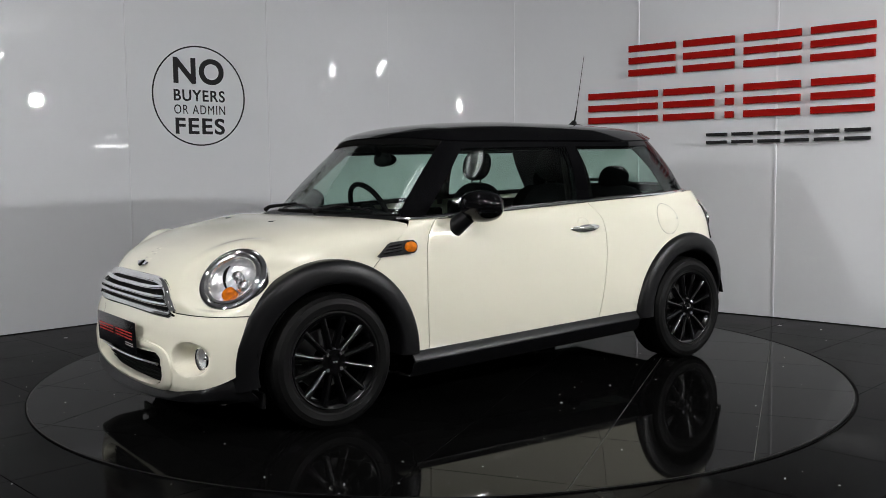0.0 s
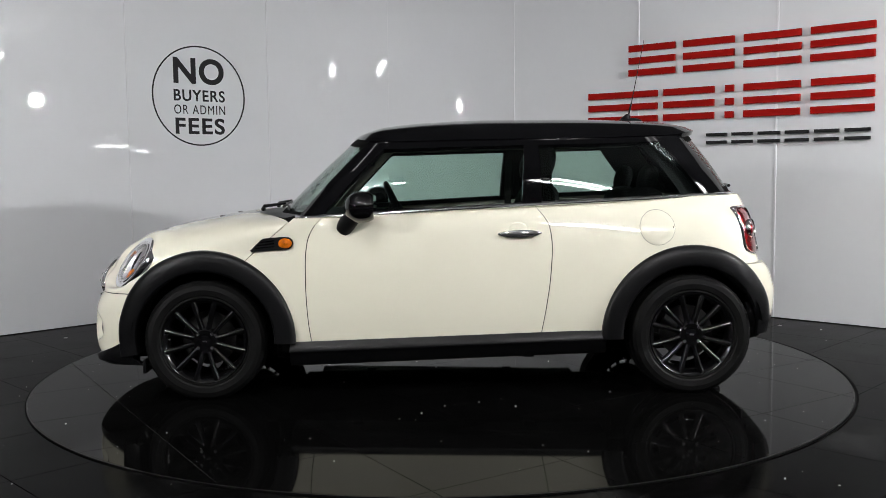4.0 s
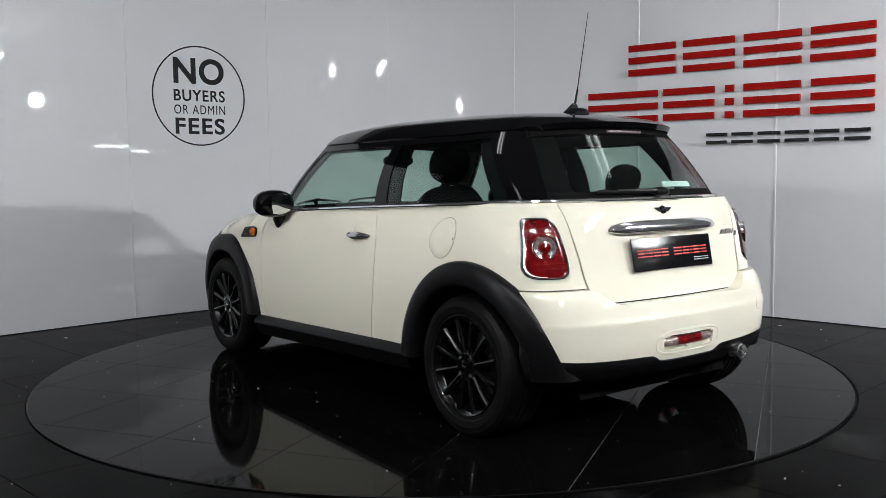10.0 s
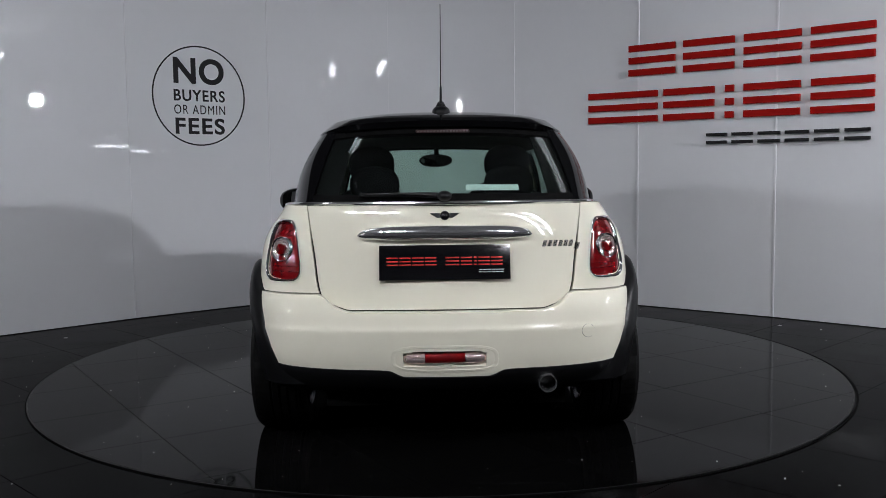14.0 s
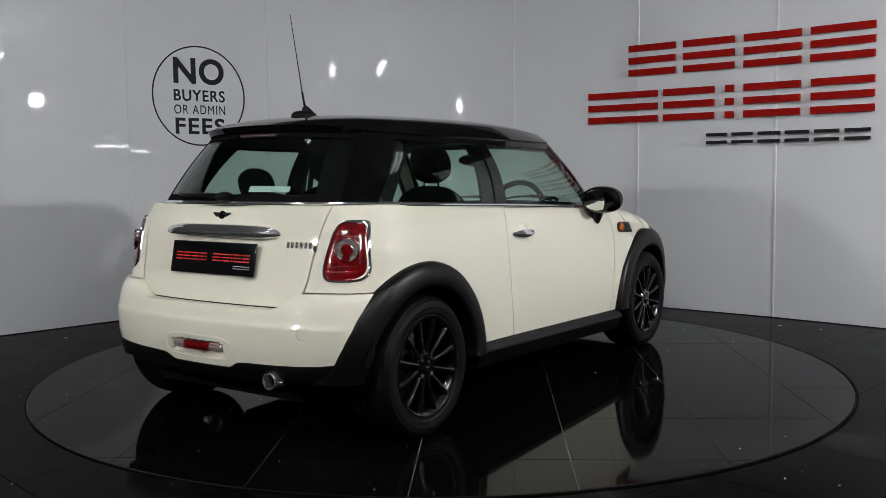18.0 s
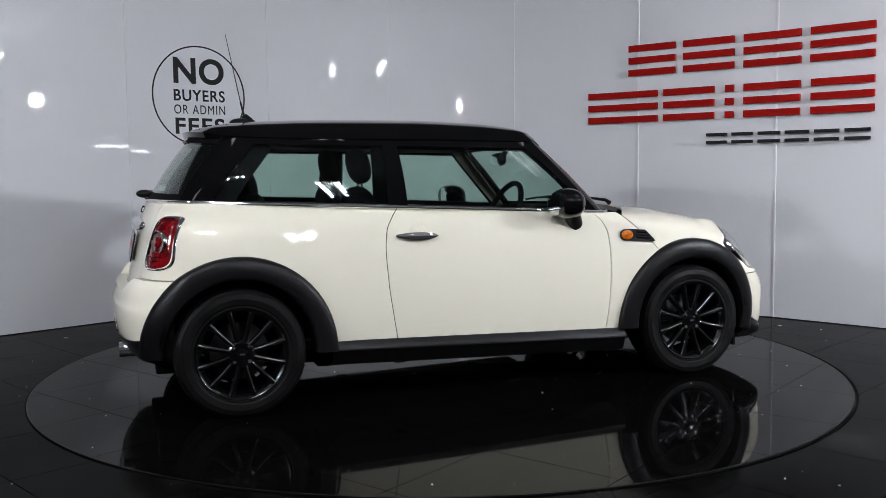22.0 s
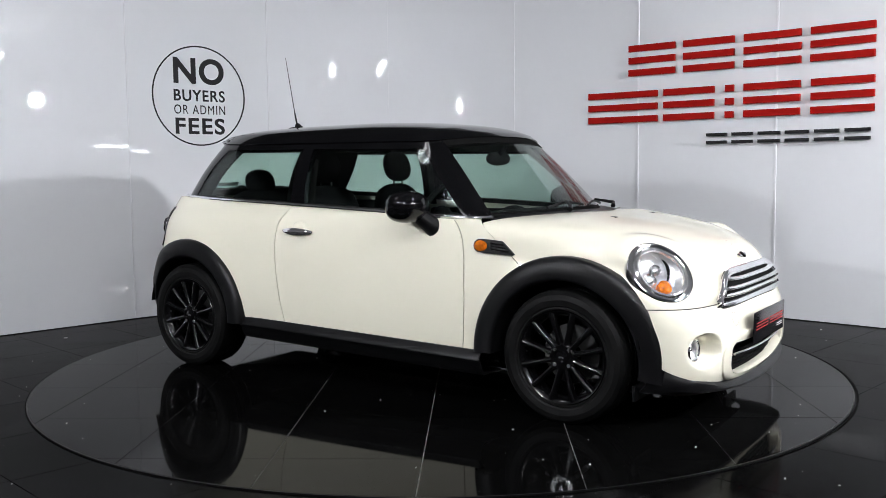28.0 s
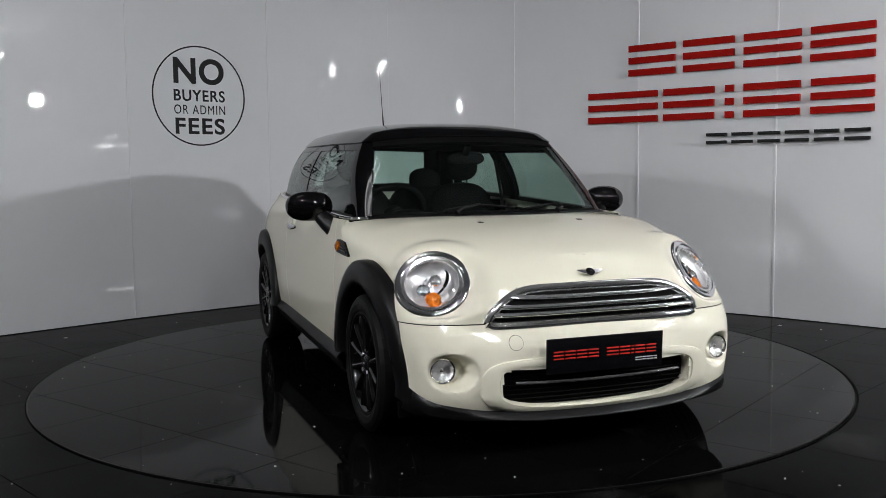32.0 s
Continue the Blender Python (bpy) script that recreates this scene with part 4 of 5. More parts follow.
frame_piece("pillar_trim", 4.925, 5.22, 0.03, 0.95, 4, 8, 0.008, SEALRUBBER, True, -0.036)
frame_piece("pillar_trim", lambda v: 6.9 - 0.35 * v, lambda v: 8.0, 0.0, 0.97, 8, 8, 0.008, TRIM, True, -0.036)

# belt trim
path = [house(2.0 + 8.0 * i / 110, -0.012) + np.array((0, 0, 0.0)) for i in range(111)]
path = [Vector(p) + Vector((0, 0, 0.005)) + Vector((0.4 * (p[0] + 0.3), p[1], 0)).normalized() * (0.008 + 0.021 * min(1.0, abs(p[1]) / 0.7) ** 6) for p in path]
ring_path = path + [Vector((p.x, -p.y, p.z)) for p in reversed(path[:-1])]
part("belt_trim", tube(ring_path, 0.0085, 8), BRIGHT, car, "thin chrome belt trim")

# roof with its spoiler
nu, nv = 161, 14
RZ = pchip((-1.45, -1.35, -1.1, -0.7, -0.3, 0.05, 0.30, 0.48), (1.372, 1.394, 1.418, 1.430, 1.431, 1.420, 1.396, 1.358))
P = np.zeros((nu, nv, 3))
for i in range(nu):
    u = -10 + 20 * i / (nu - 1)
    o = flow(ROOF, abs(u)) * np.array((1, math.copysign(1, u), 1))
    out = np.array((o[0] + 0.42, o[1], 0))
    out = out / np.linalg.norm(out)
    spoil = float(smooth(7.6, 8.6, abs(u)))
    o = o + out * (0.010 + 0.032 * spoil) + np.array((0, 0, 0.010 * spoil))
    sx = min(0.22, max(-1.12, o[0] * 0.9 - 0.02))
    spine = np.array((sx, 0.0, 0.0))
    for j in range(nv):
        k = j / (nv - 1)
        kk = 1 - (1 - k) ** 1.5
        q = o * (1 - kk) + spine * kk
        zc = float(RZ(q[0]))
        edge = o[2]
        side = math.sqrt(max(0.0, 1 - (1 - k) ** 4.0))
        q[2] = edge + (zc - edge) * side if j else edge
        P[i, j] = q
roof_geo = shell(P, 0.028, away=(-0.4, 0, 0.9))
part("roof", roof_geo, GLOSS, car, "gloss black roof with rear spoiler", 50)
P2 = P.copy()
P2[:, :, 2] -= 0.036
P2[:, :, :2] = P2[:, :, :2] * 0.96 + np.array((-0.016, 0))
part("headlining", shell(P2, 0.006, away=(-0.4, 0, 0.9)), LINING, car, "grey cloth headlining")
part("brake_light", rbox((-1.431, 0, 1.315), (0.010, 0.23, 0.013), 0.003), mat("dull_red_strip", (0.05, 0.02, 0.02), 0.3), car, "slim high-level brake light")
for k in range(16):
    part("brake_diode", rbox((-1.437, -0.105 + 0.21 * k / 15, 1.315), (0.004, 0.008, 0.006), 0.001), DIODE, car)

# aerial
part("aerial_base", merge(ball((-1.125, 0, 1.408), (0.075, 0.042, 0.036), 2.6), tube([(-1.10, 0, 1.425), (-1.118, 0, 1.462)], [0.034, 0.014], 12)), SATIN, car, "black rubber aerial foot")
part("aerial", tube([(-1.115, 0, 1.445), (-1.135, 0, 1.53), (-1.136, 0, 1.535), (-1.206, 0, 1.893)], [0.006, 0.005, 0.0028, 0.0016], 8), SATIN, car, "thin whip aerial")

# ---- nose: grille, headlamps, lower mouth, fog lamps, plate ----
def on_nose(y, h):
    """Bonnet surface on the nose at y and height share h."""
    lo, hi = 1.3, 1.828
    for _ in range(40):
        mid = (lo + hi) / 2
        q = bonnet_pt(mid, h)
        if q[1] > abs(y):
            lo = mid
        else:
            hi = mid
    q = bonnet_pt((lo + hi) / 2, h)
    return Vector((q[0], y, q[2]))


GT = 0.66
G_HALF = pchip((-0.1, 0.0, 0.3, 0.6, 0.85, 1.0), (0.496, 0.492, 0.462, 0.424, 0.380, 0.338))


def grille_half(h):
    return float(G_HALF(h / GT))


grille = part("grille", shell(np.array([[on_nose(grille_half(GT * j / 9) * (2 * i / 40 - 1), GT * j / 9) for j in range(10)] for i in range(41)]), 0.004, away=(1, 0, 0.5), lift=0.016), MATT, car, "chrome framed radiator grille")
loop = [on_nose(y, 0.0) for y in np.linspace(-0.486, 0.486, 40)]
loop = [Vector((p.x - 0.004, p.y, p.z - 0.014)) for p in loop]
loop += [on_nose(grille_half(GT * k / 10), GT * k / 10) for k in range(1, 10)]
loop += [on_nose(y, GT * (1 + 0.05 * (1 - (y / 0.34) ** 2))) for y in np.linspace(0.338, -0.338, 30)]
loop += [on_nose(-grille_half(GT * k / 10), GT * k / 10) for k in range(9, 0, -1)]
for step in range(14):
    loop = [q if step > 2 and (k < 46 or k > len(loop) - 6) else (loop[k - 1] + q * 2 + loop[(k + 1) % len(loop)]) / 4 for k, q in enumerate(loop)]
part("grille_frame", tube([p + Vector((0.016, 0, 0.002)) for p in loop], 0.0190, 14, True, 0.85), BRIGHT, grille, "chrome grille surround")
for k, h in enumerate((0.27, 0.53, 0.80)):
    g = grille_half(GT * h) - 0.012
    part("slat", tube([on_nose(y, GT * h) + Vector((0.024, 0, 0.003)) for y in np.linspace(-g, g, 36)], 0.0098, 12, False, 1.5), BRIGHT, grille, "chrome grille slat")


def badge(parent, c, m):
    """Winged emblem as plain shapes."""
    b = part("emblem", ([m @ Vector(p) + Vector(c) for p in lathe([(0.001, 0.006), (0.015, 0.006), (0.019, 0.003), (0.019, -0.004)], 28, False)[0]], lathe([(0.001, 0.006), (0.015, 0.006), (0.019, 0.003), (0.019, -0.004)], 28, False)[1]), GLOSS, parent, "small winged emblem")
    for s in (1, -1):
        wing = [(0.018 * s, -0.009), (0.03 * s, -0.011), (0.052 * s, 0.002), (0.060 * s, 0.010), (0.02 * s, 0.010)]
        if s < 0:
            wing = wing[::-1]
        mm = Matrix.Translation(c) @ m.to_4x4() @ Matrix.Rotation(radians(90), 4, "X")
        part("wing", prism(wing, -0.005, 0.002, mm @ Matrix.Scale(-1, 4, (0, 0, 1))), CHROME, b)


tilt = (Vector((0.62, 0, 0.78))).to_track_quat("Y", "Z").to_matrix()
badge(car, (1.772, 0, 0.727), tilt)


def set_disc(c, n, right):
    """A frame with y along n, x to the side."""
    n = Vector(n).normalized()
    x = (Vector(right) - n * Vector(right).dot(n)).normalized()
    z = x.cross(n)
    return Matrix.Translation(c) @ Matrix((x, n, z)).transposed().to_4x4()


HM = set_disc(HL - HN * 0.003, HN, Vector((0.7, -0.70, -0.45))) @ Matrix.Diagonal((1.09, 1.0, 1.02, 1.0))


def headlamp(side):
    """Round headlamp: chrome bezel, bright bowl with two projectors, amber bulb, domed lens."""
    def put(geo, dx=0.0, dz=0.0):
        V, F = geo
        geo = [HM @ (Vector(p) + Vector((dx, 0, dz))) for p in V], F
        return geo if side > 0 else mirrored(geo)
    lamp = part("headlamp", put(lathe([(0.104, -0.06), (0.149, -0.03), (0.149, 0.000), (0.146, 0.005), (0.139, 0.009), (0.131, 0.009), (0.124, 0.005), (0.114, -0.02)], 64)), CHROME, car, "round headlamp with chrome bezel")
    part("bowl", put(lathe([(0.112, 0.004), (0.103, -0.016), (0.075, -0.036), (0.03, -0.046), (0.001, -0.047)], 56, False)), SILVER, lamp, "bright silver reflector bowl")
    part("inner_ring", put(lathe([(0.125, 0.003), (0.117, 0.010), (0.106, 0.008), (0.105, -0.006)], 56)), BRIGHT, lamp)
    part("lens", put(lathe([(0.121, 0.008), (0.106, 0.020), (0.08, 0.030), (0.045, 0.036), (0.001, 0.038)], 56, False)), LENS, lamp, "clear domed lens").visible_shadow = False
    for dx, dz, r in ((-0.010, 0.030, 0.026), (-0.028, -0.032, 0.028)):
        part("projector", put(lathe([(r, -0.046), (r, -0.030), (r * 0.86, -0.025), (r * 0.72, -0.030), (r * 0.4, -0.024), (0.001, -0.022)], 28, False), dx, dz), BRIGHT, lamp)
    arc = [(0.002 + 0.040 * math.cos(a), -0.014, 0.012 + 0.070 * math.sin(a)) for a in np.linspace(radians(85), radians(-35), 13)]
    part("divider", put(tube(arc, [0.002 + 0.005 * math.sin(math.pi * k / 12) for k in range(13)], 8)), MATT, lamp, "dark curved divider")
    for k in range(4):
        part("flute", put(rbox((-0.040 + 0.012 * k, -0.030, 0.004), (0.003, 0.012, 0.030), 0.001)), BRIGHT, lamp)
    part("indicator", put(lathe([(0.030, -0.040), (0.030, -0.014), (0.022, -0.007), (0.001, -0.004)], 32, False), 0.033, -0.050), AMBER, lamp, "amber indicator bulb")


headlamp(1)
headlamp(-1)

# lower mouth with mesh, chrome bar and painted surround
mouth = part("lower_grille", shell(np.array([[(nose_x(y, z) - 0.055, y, z) for z in np.linspace(0.19, 0.385, 6)] for y in np.linspace(-0.44, 0.44, 40)]), 0.004, away=(1, 0, 0.3)), MATT, car, "black lower grille mesh")
for k in range(9):
    z = 0.214 + 0.156 * k / 8
    part("mesh_bar", tube([(nose_x(y, z) - 0.046, y, z) for y in np.linspace(-0.42, 0.42, 26)], 0.0035, 6), MATT, mouth)
part("chrome_bar", tube([(nose_x(y, 0.300) - 0.010, y, 0.304 + 0.006 * (y / 0.4) ** 2) for y in np.linspace(-0.375, 0.375, 34)], 0.0065, 8), BRIGHT, mouth, "thin chrome bar")
loop = []
for k in range(64):
    a = 2 * math.pi * k / 64
    y = 0.436 * math.copysign(abs(math.cos(a)) ** 0.42, math.cos(a))
    z = 0.290 + (0.080 if math.sin(a) > 0 else 0.091) * math.copysign(abs(math.sin(a)) ** 0.6, math.sin(a))
    z += 0.014 * (abs(y) / 0.4) ** 2
    loop.append((y, z))
rows = []
for y, z in loop:
    sy, sz = (y / 0.436), (z - 0.290) / 0.086
    L = math.hypot(sy, sz)
    ring6 = []
    for d, dx in ((-0.006, -0.055), (-0.003, -0.012), (0.010, 0.006), (0.05, 0.011), (0.084, 0.007), (0.092, -0.006)):
        yy, zz = y + d * sy / L, z + d * (0.45 if sz > 0 else 0.42) * sz / L
        ring6.append((nose_x(yy, max(0.15, zz)) + dx, yy, zz))
    rows.append(ring6)
V = [p for r in rows for p in r]
part("grille_surround", (V, [tuple(reversed(q)) for q in quads(64, 6, True, False)]), PAINT, car, "cream surround of the lower grille")

FM = set_disc((FOG_X, FOG.y, FOG.z), (0.995, 0.10, 0.0), (0.10, -0.995, 0))


def fog_lamp(side):
    """Round fog lamp that looks straight ahead from its recess."""
    def put(geo):
        V, F = geo
        geo = [FM @ Vector(p) for p in V], F
        return geo if side > 0 else mirrored(geo)
    fog = part("fog_lamp", put(lathe([(0.053, -0.050), (0.053, 0.000), (0.050, 0.004), (0.046, 0.001), (0.044, -0.03)], 40)), CHROME, car, "round fog lamp with chrome bezel")
    part("reflector", put(lathe([(0.045, -0.010), (0.03, -0.028), (0.001, -0.036)], 32, False)), SILVER, fog)
    part("bulb", put(ball((0, -0.018, 0), (0.011, 0.008, 0.011), 2, 12, 8)), BRIGHT, fog)
    part("lens", put(lathe([(0.046, -0.002), (0.03, 0.006), (0.001, 0.010)], 32, False)), LENS, fog).visible_shadow = False


fog_lamp(1)
fog_lamp(-1)


def plate(m, name, label):
    """Dealer plate: red and pale bars on black."""
    ob = part(name, [((m @ Vector(p)) for p in V_) and ([m @ Vector(p) for p in V_], F_) for V_, F_ in [rbox((0, 0, 0), (0.53, 0.008, 0.142), 0.003)]][0], PLATE, car, label)
    def bar(x, z, w, h, material, nm):
        V_, F_ = rbox((-x, 0.0045, z), (w, 0.0012, h), 0.0003)
        part(nm, ([m @ Vector(p) for p in V_], F_), material, ob)
    x = -0.235
    for w in (0.045, 0.045, 0.045, 0.045, -0.03, 0.055, 0.045, 0.012, 0.045, 0.045):
        if w > 0:
            for dz in (-0.014, 0.0, 0.014):
                bar(x + w / 2, 0.004 + dz, w, 0.0055, RED, "red_bar")
            x += w + 0.007
        else:
            x -= w
    x = 0.135
    for k in range(6):
        for dz in (-0.005, 0.005):
            bar(x + 0.0085, -0.036 + dz, 0.014, 0.0035, PALE, "pale_bar")
        x += 0.0175
    return ob


plate(Matrix.Translation((1.903, -0.004, 0.414)) @ Matrix.Rotation(radians(-90), 4, "Z") @ Matrix.Rotation(radians(-2), 4, "X"), "front_plate", "black dealer plate with red bars")
plate(Matrix.Translation((-1.722, 0.003, 0.777)) @ Matrix.Rotation(radians(90), 4, "Z") @ Matrix.Rotation(radians(11), 4, "X"), "rear_plate", "black dealer plate with red bars")

# ---- tail: lamps, chrome bar, fog lamp, exhaust, wiper ----
def tail_outline(n, s):
    """Rounded trapezium of the tail lamp, as (y, z), shrunk by s."""
    pts = []
    for k in range(n):
        a = 2 * math.pi * k / n
        ca_, sa_ = math.cos(a), math.sin(a)
        hz = 0.126
        z = hz * math.copysign(abs(sa_) ** 0.50, sa_)
        half = 0.069 - 0.019 * (z / hz)
        y = half * math.copysign(abs(ca_) ** 0.50, ca_)
        pts.append((0.663 + (y - 0.004 * z / hz) * s, 0.822 + z * s))
    return pts


def tail_ring(s, lift):
    out = []
    for y, z in tail_outline(56, s):
        x = rear_x(y, z)
        e = 0.01
        n_ = Vector((-1.0, (rear_x(y + e, z) - rear_x(y - e, z)) / (2 * e), 0.15)).normalized()
        out.append(Vector((x, y, z)) + n_ * lift)
    return out


def rings(*rs):
    n = len(rs[0])
    V = [p for k in range(n) for p in [r[k] for r in rs]]
    return V, [tuple(reversed(q)) for q in quads(n, len(rs), True, False)]


bez = rings(tail_ring(1.02, -0.01), tail_ring(1.02, 0.002), tail_ring(1.005, 0.009), tail_ring(0.98, 0.0135), tail_ring(0.95, 0.0145), tail_ring(0.92, 0.0115), tail_ring(0.895, 0.004), tail_ring(0.88, -0.01))
lens = rings(tail_ring(0.90, 0.003), tail_ring(0.84, 0.007), tail_ring(0.66, 0.009), tail_ring(0.30, 0.010), tail_ring(0.02, 0.010))
lamps = sides_of("tail_lamp", bez, CHROME, car, "chrome framed red tail lamp")
for k, lamp in enumerate(lamps):
    s = 1 - 2 * k
    part("lens", lens if s > 0 else mirrored(lens), REDLENS, lamp, "red lamp lens")
    m = set_disc((rear_x(0.668, 0.829) - 0.008, (0.668 + 0.004) * s, 0.829), (-0.84, 0.53 * s, 0.12), (0.53, 0.84 * s, 0))
    V, F = lathe([(0.053, -0.01), (0.053, 0.007), (0.050, 0.011), (0.046, 0.007), (0.044, -0.01)], 40)
    part("ring", ([m @ Vector(p) for p in V], F), CHROME, lamp)
    V, F = lathe([(0.046, 0.006), (0.032, 0.004), (0.001, 0.002)], 32, False)
    part("reflector", ([m @ Vector(p) for p in V], F), PINKLENS, lamp, "clear faceted round reflector")
    V, F = lathe([(0.027, 0.003), (0.023, 0.013), (0.001, 0.018)], 24, False)
    part("bulb_cover", ([m @ Vector(p) for p in V], F), REDLENS, lamp)
    for zz in (0.742, 0.762, 0.888, 0.908):
        half = 0.048 - 0.15 * (zz - 0.822)
        path = [Vector((rear_x(y, zz) - 0.0095, y * s, zz)) for y in np.linspace(0.663 - half, 0.663 + half * 0.9, 9)]
        part("lens_rib", tube(path, 0.0035, 6), REDLENS, lamp)

grip = []
for i in range(61):
    q = 2 * i / 60 - 1
    y = 0.358 * q
    e = (1 - abs(q) ** 5) ** 0.5
    row = []
    for k in range(14):
        a = 2 * math.pi * k / 14
        dx, dz = math.cos(a), math.sin(a)
        row.append(Vector((rear_x(y, 0.895) - 0.012 - dx * (0.006 + 0.022 * e) + 0.010 * (1 - e), y, 0.894 - 0.010 * (1 - e) + dz * (0.004 + 0.026 * e) - 0.006 * dx * e)))
    grip.append(row)
V = [p for r in grip for p in r]
part("tailgate_bar", (V, [tuple(reversed(q)) for q in quads(61, 14, False, True)] + [tuple(reversed(range(14))), tuple(range(60 * 14, 61 * 14))]), BRIGHT, tailgate, "chrome tailgate grip bar")
tilt = (Vector((-0.94, 0, 0.34))).to_track_quat("Y", "Z").to_matrix()
badge(tailgate, (rear_x(0, 0.963) - 0.004, 0, 0.963), tilt)
x = -0.40
for k in range(7):
    w = 0.015 if k < 6 else 0.020
    z = 0.845 - (0.012 if k == 6 else 0)
    V, F = rbox((0, 0, 0), (0.006, w, 0.026), 0.002)
    part("name_bar", ([(rear_x(x, z) - 0.004 - 0.10 * (p[2] + 0.013), x - w / 2 + p[1] - 0.25 * p[2], z + p[2]) for p in V], F), BRIGHT, tailgate, "chrome name bar")
    x -= w + 0.007


def fog_loop(sy, sz, n=56):
    """Rounded outline on the bumper, half sy wide and sz high."""
    return [(0.008 + sy * math.copysign(abs(math.cos(a)) ** 0.45, math.cos(a)), 0.402 + sz * math.copysign(abs(math.sin(a)) ** 0.6, math.sin(a))) for a in np.linspace(0, 2 * math.pi, n + 1)[:-1]]


rows_ = [[Vector((bump_x(y, z) - lift, y, z)) for y, z in fog_loop(sy, sz)] for sy, sz, lift in ((0.216, 0.058, -0.004), (0.212, 0.054, 0.0012), (0.200, 0.046, 0.0018), (0.177, 0.030, -0.012), (0.170, 0.026, -0.022))]
rf = part("rear_fog_lamp", rings(*rows_), PAINT, car, "red and clear rear fog lamp in a cream surround")


def fog_lens(y0, y1):
    """A stretch of the rounded lens bar between two places across the car."""
    P = np.zeros((15, 9, 3))
    for i in range(15):
        y = y0 + (y1 - y0) * i / 14
        e = max(0.08, 1 - abs(y / 0.167) ** 12) ** 0.5
        for j in range(9):
            a = math.pi * (j / 8 - 0.5)
            z = 0.402 + 0.024 * e * math.sin(a)
            P[i, j] = (bump_x(y, z) + 0.016 - 0.020 * e * math.cos(a), y + 0.008, z)
    return shell(P, 0.003, away=(0, 0, 0.4))


part("red_lens", fog_lens(-0.079, 0.079), REDLENS, rf)
for s in (1, -1):
    part("clear_lens", fog_lens(s * 0.0805, s * 0.165), PINKLENS, rf, "clear reversing lens")
part("lamp_back", fog_lens(-0.167, 0.167), MATT, rf).location.x = 0.012
ex = part("exhaust", tube([(-1.45, -0.404, 0.290), (-1.72, -0.404, 0.292)], 0.029, 24), STEEL, car, "round chrome exhaust tip")
V, F = lathe([(0.036, 0.13), (0.037, 0.004), (0.0355, 0.0), (0.033, 0.0), (0.0315, 0.004), (0.031, 0.13)], 40)
part("tip", ([Vector((-1.805 + a, -0.404 + r, 0.292 + zz)) for r, a, zz in V], F), BRIGHT, ex)
V, F = lathe([(0.0312, 0.07), (0.001, 0.07)], 24, False)
part("bore", ([Vector((-1.805 + a, -0.404 + r, 0.292 + zz)) for r, a, zz in V], F), MATT, ex)
part("tow_cover", tube([(bump_x(-0.60, 0.50) + 0.004, -0.57, 0.50), (bump_x(-0.60, 0.50) - 0.0005, -0.57, 0.50)], 0.026, 28), PAINT, car)
wip = part("rear_wiper", tube([house(u, v) + np.array((-0.028, 0, 0)) for u, v in ((10.04, 0.080), (9.8, 0.098), (9.5, 0.108), (9.25, 0.110))], [0.014, 0.011, 0.008, 0.006], 8), SATIN, car, "black rear wiper")
tip = [house(u, 0.086 + 0.004 * k) + np.array((-0.020, 0, 0)) for k, u in enumerate((9.95, 9.75, 9.55, 9.35, 9.15, 8.95))]
part("blade", tube(tip, 0.009, 6), SATIN, wip)
part("cap", ball(house(10, 0.085) + np.array((-0.03, 0, 0)), (0.045, 0.03, 0.022)), SATIN, wip)
part("window_sticker", shell(np.array([[house(10.27 + 0.68 * i / 8, 0.16 + 0.070 * j) for j in range(2)] for i in range(9)]), 0.0008, away=AWAY, lift=-0.012), mat("pale_sticker", (0.55, 0.66, 0.62), 0.6), rear_glass, "pale paper window sticker")

